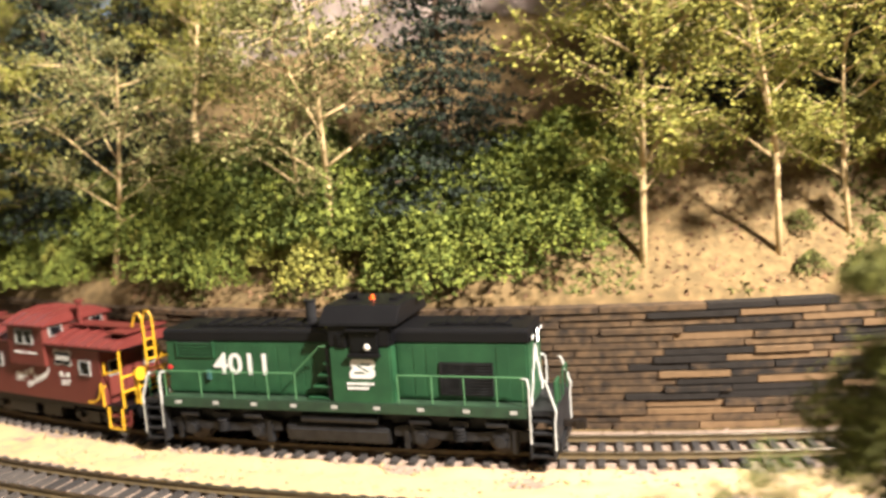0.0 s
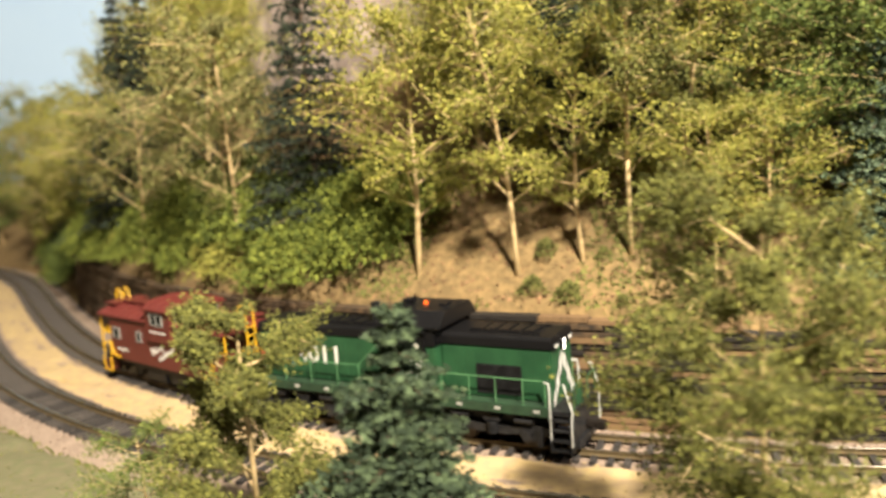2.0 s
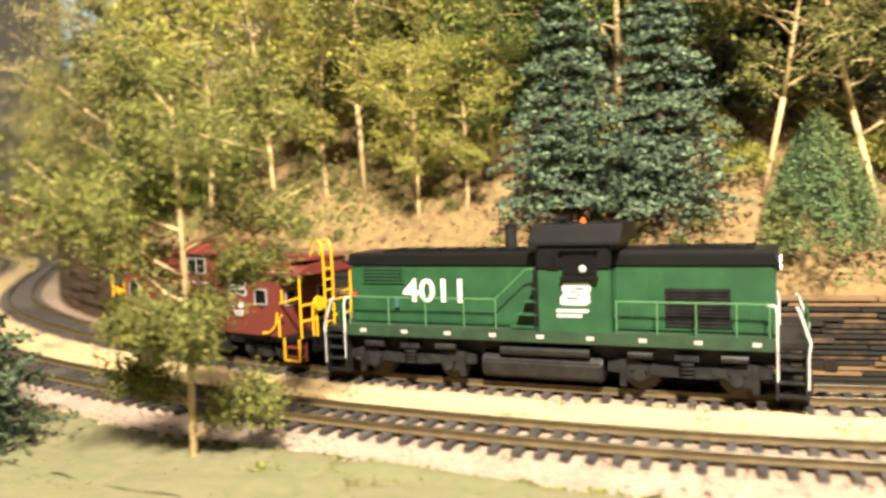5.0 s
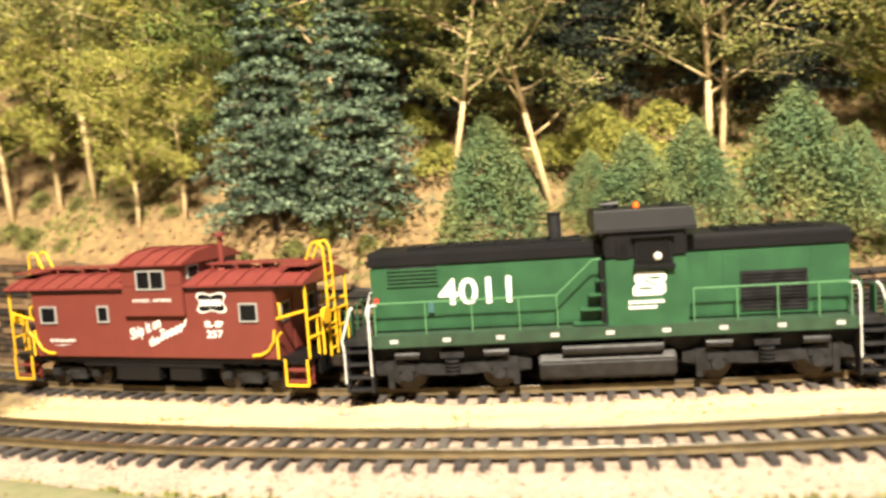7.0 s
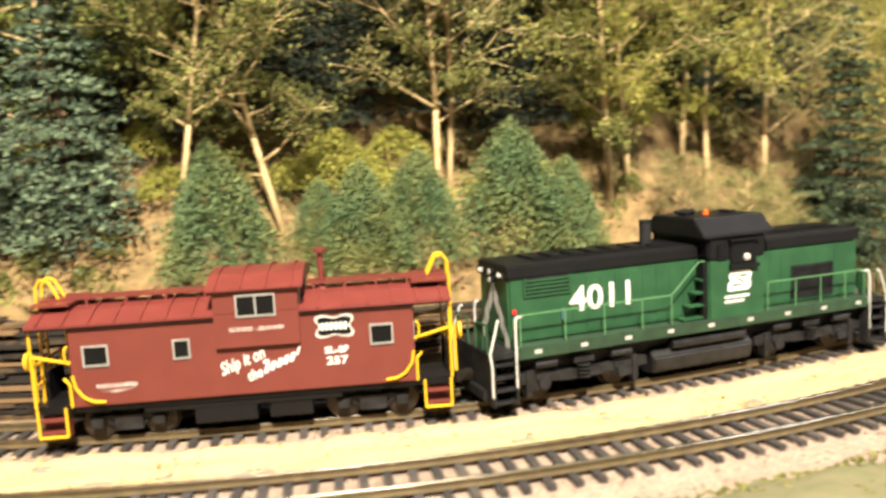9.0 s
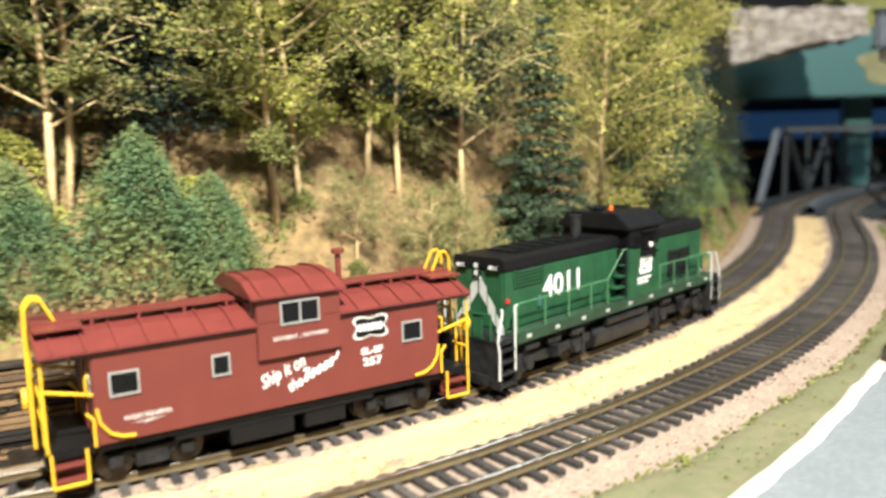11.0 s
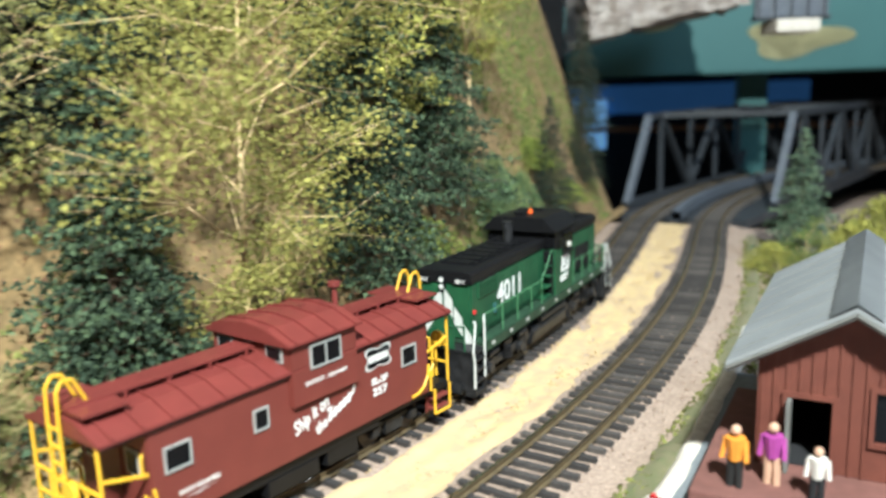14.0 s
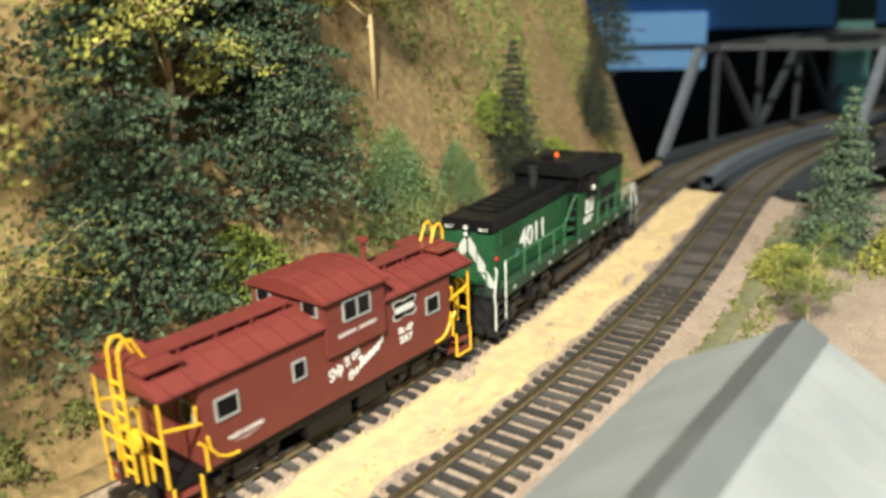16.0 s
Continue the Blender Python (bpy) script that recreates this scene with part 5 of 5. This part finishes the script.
def bent_strip(name, s0, s1, ds, across, fn, material, label, category):
    """A strip that follows the lot's edge; across is measured from that edge."""
    verts, faces, w = [], [], len(across)
    ss = np.arange(s0, s1, ds)
    for s in ss:
        for d in across:
            p = on(s, lot_line(s) + d)
            verts.append((p.x, p.y, fn(s, d)))
    for i in range(len(ss) - 1):
        for j in range(w - 1):
            a = i * w + j
            faces.append((a, a + w, a + w + 1, a + 1))
    ob = raw(name, verts, faces, material)
    for q in ob.data.polygons:
        q.use_smooth = True
    return tagged(ob, label, category, kind="structure")


bent_strip("parking_lot", 0.2, 0.60, 0.01, [-0.24, -0.18, -0.12, -0.08, -0.05, -0.03, -0.015, -0.006, -0.001], lambda s, d: GROUND + 0.0026, M["asphalt"], "smooth grey parking lot beside the depot", "pavement")
bent_strip("lot_edge", 0.2, 0.66, 0.005, [-0.0036, -0.0022, -0.001, 0.0002, 0.0014, 0.0026, 0.0038], lambda s, d: GROUND + 0.0008 + 0.0028 * smooth(0.0042, 0.0015, abs(d)) + 0.0012 * noise.noise(Vector((s * 90, d * 160, 3))), M["kerb"], "chalky white plaster edge of the lot", "kerb")


def build_car():
    C = thing("toy_car", Matrix.Translation((0.4205, -0.0945, GROUND + 0.0026)) @ rot(206), "red and white fifties toy car with chrome bumper", "car")
    bm = bmesh.new()
    prof = [(-0.0275, 0.0035), (-0.0275, 0.0105), (-0.0245, 0.0120), (-0.0120, 0.0125), (0.0085, 0.0122), (0.0250, 0.0110), (0.0275, 0.0085), (0.0275, 0.0035)]
    a = [bm.verts.new((x, -0.0105, z)) for x, z in prof]
    b = [bm.verts.new((x, 0.0105, z)) for x, z in prof]
    bm.faces.new(a), bm.faces.new(b[::-1])
    for i in range(len(prof)):
        j = (i + 1) % len(prof)
        bm.faces.new((a[i], b[i], b[j], a[j]))
    bmesh.ops.recalc_face_normals(bm, faces=bm.faces)
    part("body", bm, M["carred"], C, "glossy red body", 0.0012, True)
    bm = bmesh.new()
    prof = [(-0.0165, 0.0120), (-0.0135, 0.0172), (-0.0110, 0.0184), (0.0015, 0.0186), (0.0040, 0.0175), (0.0085, 0.0120)]
    a = [bm.verts.new((x, -0.0085 + (z - 0.012) * 0.18, z)) for x, z in prof]
    b = [bm.verts.new((x, 0.0085 - (z - 0.012) * 0.18, z)) for x, z in prof]
    bm.faces.new(a), bm.faces.new(b[::-1])
    for i in range(len(prof)):
        j = (i + 1) % len(prof)
        bm.faces.new((a[i], b[i], b[j], a[j]))
    bmesh.ops.recalc_face_normals(bm, faces=bm.faces)
    part("cabin", bm, M["carwhite"], C, "white roof and cabin", 0.0008, True)
    for s in (-1, 1):
        bm = bmesh.new()
        for x0, x1 in ((-0.0128, -0.0058), (-0.0046, 0.0040)):
            box(bm, x0, x1, s * 0.0081, s * 0.0086, 0.0128, 0.0166)
        part("side_window", bm, M["glass"], C, bevel=0.0003)
        bm = bmesh.new()
        box(bm, -0.0272, -0.0120, s * 0.0104, s * 0.0107, 0.0065, 0.0108)
        part("side_panel", bm, M["carwhite"], C, "white rear side panel", 0.0003)
        for x in (-0.0170, 0.0165):
            bm = bmesh.new()
            rod(bm, (x, s * 0.0080, 0.0015), (x, s * 0.0108, 0.0015), 0.0040, 16)
            w = part("wheel", bm, M["tyre"], C, "black tyre")
            bm = bmesh.new()
            rod(bm, (x, s * 0.0106, 0.0015), (x, s * 0.0110, 0.0015), 0.0026, 14)
            part("hubcap", bm, M["chrome"], w)
        bm = bmesh.new()
        rod(bm, (0.0268, s * 0.0085, 0.0088), (0.0282, s * 0.0085, 0.0088), 0.0014, 12)
        part("headlamp", bm, M["carwhite"], C, "round headlamp")
        bm = bmesh.new()
        rod(bm, (-0.0270, s * 0.0092, 0.0100), (-0.0285, s * 0.0092, 0.0100), 0.0010, 10)
        part("tail_lamp", bm, M["figred"], C)
    bm = bmesh.new()
    v = [(0.0050, -0.0072, 0.0168), (0.0050, 0.0072, 0.0168), (0.0090, 0.0078, 0.0126), (0.0090, -0.0078, 0.0126)]
    bm.faces.new([bm.verts.new(p) for p in v])
    bmesh.ops.solidify(bm, geom=bm.faces[:], thickness=0.0003)
    part("windscreen", bm, M["screen"], C, "reddish tinted windscreen")
    for e in (-1, 1):
        bm = bmesh.new()
        box(bm, e * 0.0276, e * 0.0292, -0.0105, 0.0105, 0.0030, 0.0050)
        part("bumper", bm, M["chrome"], C, "chrome bumper", 0.0005)
    bm = bmesh.new()
    for i in range(4):
        box(bm, 0.0274, 0.0280, -0.0060, 0.0060, 0.0055 + i * 0.0010, 0.0060 + i * 0.0010)
    part("radiator_grille", bm, M["chrome"], C)
    return C


build_car().scale = (0.87, 0.87, 0.87)


def figurine(x, y, z, turn, top, legs, label, h=0.0178, stand=False):
    bm = bmesh.new()
    k = h / 0.0195
    for s in (-1, 1):
        rod(bm, (0, s * 0.0013, 0), (0, s * 0.0011, 0.0090), 0.0011, 7, 0.0014)
        rod(bm, (0, s * 0.0029, 0.0150), (0.0012, s * 0.0036, 0.0088), 0.0008, 6)
    if stand:
        rod(bm, (0, 0, -0.0002), (0, 0, 0.0006), 0.0055, 12)
    nl = len(bm.faces)
    rod(bm, (0, 0, 0.0085), (0, 0, 0.0155), 0.0020, 9, 0.0030)
    hd = bmesh.ops.create_uvsphere(bm, u_segments=8, v_segments=6, radius=0.0016)
    bmesh.ops.translate(bm, verts=hd["verts"], vec=(0, 0, 0.0178))
    bm.faces.ensure_lookup_table()
    for i, f in enumerate(bm.faces):
        c = f.calc_center_median()
        f.material_index = 2 if c.z > 0.0160 else (1 if c.z < 0.0086 and abs(c.y) < 0.0026 else 0)
    bmesh.ops.scale(bm, vec=(k, k, k), verts=bm.verts)
    ob = part("figurine", bm, M[top])
    ob.data.materials.append(M[legs])
    ob.data.materials.append(M["figskin"])
    ob.matrix_basis = pose(x, y, z, 0, 0, turn)
    return tagged(ob, label, "figurine", "toy figurines at the depot")


figurine(0.4606, -0.0850, 0.0053, 200, "orange", "tyre", "small toy figurine in an orange coat on the platform")
figurine(0.4698, -0.0899, 0.0053, 200, "purple", "figskin", "small toy figurine in a purple dress on the platform")
figurine(0.4712, -0.1022, 0.0053, 210, "figpale", "dark", "small toy figurine in a white shirt by the shed door", 0.0150)
figurine(0.3925, -0.1085, GROUND + 0.0026, 30, "figpale", "figblue", "small toy figurine in blue overalls by the car")
figurine(0.4160, -0.1185, GROUND + 0.0026, 200, "figred", "figred", "small toy figurine in a red dress on a round stand", stand=True)
figurine(0.4400, -0.1110, GROUND + 0.0026, 190, "figbrown", "figbrown", "small toy figurine in a brown coat on a round stand", stand=True)
figurine(0.3975, -0.1325, GROUND + 0.0026, 100, "yellow", "tyre", "small toy figurine in a yellow shirt in the lot", 0.0165)
figurine(0.408, -0.145, GROUND + 0.0026, 150, "figgreen", "figgreen", "small toy figurine in green uniform in the lot")
figurine(0.437, -0.132, GROUND + 0.0026, 200, "grey", "grey", "small grey toy figurine in the lot")


# ---- through truss bridge ----
BRIDGE = Matrix.Translation((0.853, 0.352, 0.0)) @ rot(19)   # x runs along the span


def build_bridge():
    B = thing("truss_bridge", BRIDGE, "black through-truss model bridge over both tracks", "bridge")
    L, n, top = 0.62, 8, 0.083

    def beam(bm, a, b, w=0.005):
        a, b = Vector(a), Vector(b)
        d = b - a
        m = Matrix.Translation((a + b) / 2) @ d.to_track_quat("X", "Z").to_matrix().to_4x4()
        box(bm, -d.length / 2, d.length / 2, -w / 2, w / 2, -w / 2, w / 2, m)

    for y, shift in ((0.0, 0.0), (-0.122, 0.062)):
        xs = [shift + L * i / n for i in range(n + 1)]
        for z, i0, i1 in ((0.0, 0, n), (top, 1, n - 1)):
            bm = bmesh.new()
            beam(bm, (xs[i0], y, z), (xs[i1], y, z), 0.007)
            part("chord", bm, M["girder"], B, "black chord")
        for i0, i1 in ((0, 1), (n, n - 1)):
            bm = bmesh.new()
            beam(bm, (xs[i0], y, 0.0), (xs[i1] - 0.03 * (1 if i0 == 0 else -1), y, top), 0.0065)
            part("end_post", bm, M["girderlit"], B, "inclined end post in the lighter, lit bridge tone")
        bm = bmesh.new()
        beam(bm, (xs[1] - 0.03, y, top), (xs[1], y, top), 0.006)
        part("chord_end", bm, M["girder"], B)
        for i in range(1, n):
            bm = bmesh.new()
            beam(bm, (xs[i], y, 0.0), (xs[i], y, top), 0.0045)
            part("hanger", bm, M["girder"], B)
            if i < n - 1:
                bm = bmesh.new()
                beam(bm, (xs[i], y, top if i % 2 else 0.0), (xs[i + 1], y, 0.0 if i % 2 else top), 0.0055)
                part("diagonal", bm, M["girder"], B)
    for i in range(1, n):
        bm = bmesh.new()
        beam(bm, (L * i / n, 0, top), (L * i / n + 0.062, -0.122, top), 0.005)
        part("portal_beam", bm, M["girder"], B)
    return B


build_bridge()
bm = bmesh.new()
box(bm, -0.02, 0.9, -0.124, 0.004, -0.012, -0.0052)
dk = part("bridge_deck", bm, M["girder"])
dk.matrix_basis = BRIDGE
tagged(dk, "dark deck under the tracks on the bridge", "bridge deck", kind="structure")
gb = thing("bridge_girder", Matrix(), "raised girder between the bridge tracks, in the lit bridge tone", "girder")
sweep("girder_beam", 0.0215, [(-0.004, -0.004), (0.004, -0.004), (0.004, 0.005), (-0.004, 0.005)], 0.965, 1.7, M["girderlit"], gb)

# ---- upper deck of the layout behind the bridge ----
def slab(name, m, x0, x1, y0, y1, z0, z1, material, label, category, bev=0.002):
    bm = bmesh.new()
    box(bm, x0, x1, y0, y1, z0, z1)
    ob = part(name, bm, material, None, "", bev)
    ob.matrix_basis = m
    return tagged(ob, label, category, kind="structure")


DECK = Matrix.Translation((1.12, 0.45, 0.0)) @ rot(-42)   # x runs across the view, y away
# deck underside and back wall get their shade from near-black colour
slab("upper_deck", DECK, -0.55, 1.6, 0.0, 0.9, 0.135, 0.150, M["dark"], "underside of the layout's upper deck, its shade coloured near-black", "deck")
slab("fascia", DECK, -0.20, 1.6, -0.02, -0.001, 0.125, 0.215, M["fascia"], "teal painted fascia board of the upper deck", "fascia board")
fr = random.Random(2)
for i in range(9):
    bm = bmesh.new()
    pts = []
    cx, cz, rx, rz = -0.10 + i * 0.17, 0.175 + fr.uniform(-0.015, 0.02), fr.uniform(0.03, 0.06), fr.uniform(0.012, 0.022)
    for k in range(24):
        a = 2 * math.pi * k / 24
        q = 1 + 0.25 * math.sin(3 * a + i)
        pts.append((cx + rx * q * math.cos(a), -0.0212, cz + rz * q * math.sin(a)))
    bm.faces.new([bm.verts.new(p) for p in pts])
    bmesh.ops.solidify(bm, geom=bm.faces[:], thickness=0.0008)
    ob = part("paint_patch", bm, M["fasciaspot"])
    ob.matrix_basis = DECK
    tagged(ob, "tan painted camouflage patch on the fascia", "paint patch", "patches", kind="structure")
slab("deck_post", DECK, 0.02, 0.055, 0.04, 0.075, -0.2, 0.135, M["fascia"], "teal square post under the upper deck", "post")
# two added panels whose own glow replaces light on the scenery behind
slab("low_backdrop", DECK, -0.60, 0.30, 0.80, 0.82, 0.055, 0.118, M["deepsky"], "dim blue painted backdrop beneath the upper deck, faintly self-glowing", "backdrop")
slab("window_glow", DECK, -0.60, -0.13, 0.77, 0.79, -0.02, 0.088, M["lowsky"], "pale blue backdrop panel at the open end, glowing by itself", "backdrop")
slab("shelf_edge", DECK, -0.40, 0.40, 0.72, 0.735, 0.020, 0.030, M["shelfwood"], "warm wooden shelf edge behind the bridge", "shelf")


def upper_mound():
    bm = bmesh.new()
    box(bm, 0.03, 1.3, 0.0, 0.35, 0.2155, 0.235)
    bmesh.ops.subdivide_edges(bm, edges=bm.edges[:], cuts=22, use_grid_fill=True)
    for v in bm.verts:
        if v.co.z > 0.22:
            v.co.z += 0.25 * v.co.y + 0.02 * noise.noise(v.co * 14) + 0.006 * noise.noise(v.co * 60)
    ob = part("upper_hill", bm, M["hillgreen"])
    ob.matrix_basis = DECK
    tagged(ob, "yellow-green grassy slope on the upper deck", "hill", kind="structure")


upper_mound()
slab("lower_back_wall", DECK, -0.9, 1.8, 0.9, 0.93, -0.6, 0.6, M["dark"], "back wall beneath the upper deck, coloured near-black for shade", "wall")


def rock_ledge():
    bm = bmesh.new()
    box(bm, -0.075, 0.075, 0.0, 0.16, 0.0, 0.05)
    bmesh.ops.subdivide_edges(bm, edges=bm.edges[:], cuts=15, use_grid_fill=True)
    for v in bm.verts:
        u = (v.co.x + 0.075) / 0.15
        v.co.z += (1 - v.co.z / 0.05) * (0.018 - 0.030 * max(0.0, 1 - u) ** 1.5)
        d = Vector([noise.noise(v.co * 60 + Vector((k, 0, 0))) for k in (3, 9, 15)])
        e = Vector([noise.noise(v.co * 190 + Vector((k, 0, 0))) for k in (5, 11, 17)])
        v.co += d * 0.006 + e * 0.0022
    ob = part("rock_ledge", bm, M["plaster"])
    ob.matrix_basis = Matrix.Translation((0.885, 0.335, 0.168)) @ rot(-33)
    tagged(ob, "grey rough rock ledge at the edge of the upper scene", "rock ledge", kind="structure")


rock_ledge()
dg = thing("deck_girder", Matrix.Translation((0.977, 0.268, 0.170)) @ rot(-33), "plate girder on the upper level, its web in the lit bridge tone", "girder")
bm = bmesh.new()
box(bm, -0.034, 0.034, -0.002, 0.002, 0.003, 0.039)
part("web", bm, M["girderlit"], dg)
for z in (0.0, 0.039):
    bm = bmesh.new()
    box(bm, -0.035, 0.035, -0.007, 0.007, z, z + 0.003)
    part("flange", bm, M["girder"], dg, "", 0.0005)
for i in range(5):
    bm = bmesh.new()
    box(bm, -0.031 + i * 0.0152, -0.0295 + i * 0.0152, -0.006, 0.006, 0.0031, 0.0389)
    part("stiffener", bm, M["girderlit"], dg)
bm = bmesh.new()
box(bm, -0.02, 0.02, -0.02, 0.02, -0.012, -0.0003)
part("bearing_block", bm, M["kerb"], dg, "pale block under the girder", 0.001)

# ---- the room ----
slab("backdrop", Matrix(), -1.01, 0.35, 1.25, 1.27, -0.5, 1.2, M["sky"], "pale blue painted sky backdrop with a slight glow of its own", "backdrop")
slab("floor", Matrix(), -3, 3, -3, 2.5, -1.25, -1.2, M["roomfloor"], "dim grey room floor", "floor")
slab("ceiling", Matrix(), -3, 3, -3, 2.5, 1.3, 1.35, M["ceil"], "off-white room ceiling", "ceiling")
slab("wall_south", Matrix(), -3, 3, -3.05, -3.0, -1.2, 1.3, M["wallpaint"], "plain beige room wall", "wall")
slab("wall_north", Matrix(), -3, 3, 2.5, 2.55, -1.2, 1.3, M["wallpaint"], "plain beige room wall", "wall")
slab("wall_west", Matrix(), -3.05, -3, -3, 2.5, -1.2, 1.3, M["wallpaint"], "plain beige room wall", "wall")
slab("wall_east", Matrix(), 3, 3.05, -3, 2.5, -1.2, 1.3, M["wallpaint"], "plain beige room wall", "wall")


def cliff(s, o):
    u = (o - 0.195) / 0.08
    return 0.13 + 0.26 * u + 0.026 * noise.noise(Vector((s * 25, o * 30, 5))) + 0.014 * noise.noise(Vector((s * 80, o * 90, 6)))


strip("rock_cliff", -0.80, -0.31, 0.005, list(np.arange(0.195, 0.30, 0.004)), M["rock"], "pinkish grey cast rock cliff above the trees", "cliff", 0.0, cliff)

# ---- ties, last ----
for t, off in zip(tracks, (NEAR, FAR)):
    v, f = [], []
    tv = [vv.co.copy() for vv in TIE.vertices]
    tf = [tuple(p.vertices) for p in TIE.polygons]
    n = 0
    s = -1.57
    jr = random.Random(int(off * 1e4))
    while s < 1.88:
        k = 1.0 / (1 - off * float(np.interp(s, KS, KV)))
        m = Matrix.Translation(on(s, off)) @ rot(heading(s) + jr.uniform(-2.0, 2.0))
        if -0.55 < s < 0.98 and n < 300:
            ob = new("tie", TIE)
            ob.parent = t
            ob.matrix_basis = m
            n += 1
        else:
            b = len(v)
            v += [m @ c for c in tv]
            f += [tuple(i + b for i in q) for q in tf]
        s += 0.0068 * k
    tagged(raw("distant_ties", v, f, M["tie"], t), "rows of dark ties farther off", kind="stuff")


# ---- what moves ----
def along(t):
    return -0.060 + 0.0732 * (t - 7.0) - 0.0105 * (1 - smooth(1.2, 5.0, t))


def riding(s, base):
    a, b = on(s - base, FAR), on(s + base, FAR)
    c = (a + b) / 2
    return pose(c.x, c.y, 0, 0, 0, math.degrees(math.atan2(b.y - a.y, b.x - a.x)))


def motions():
    times = [i * 0.5 for i in range(33)]
    walk(LOCO, [(t, riding(along(t) + 0.1425, 0.051)) for t in times])
    walk(CABOOSE, [(t, riding(along(t) - 0.0278 + 0.0022 * smooth(5.0, 13.0, t), 0.0385)) for t in times])
    fine = [i * 0.1 for i in range(161)]
    for w, x, z in WHEELS:
        walk(w, [(t, pose(x, 0, z, 0, math.degrees(along(t) / 0.0053), 0)) for t in fine])


motions()
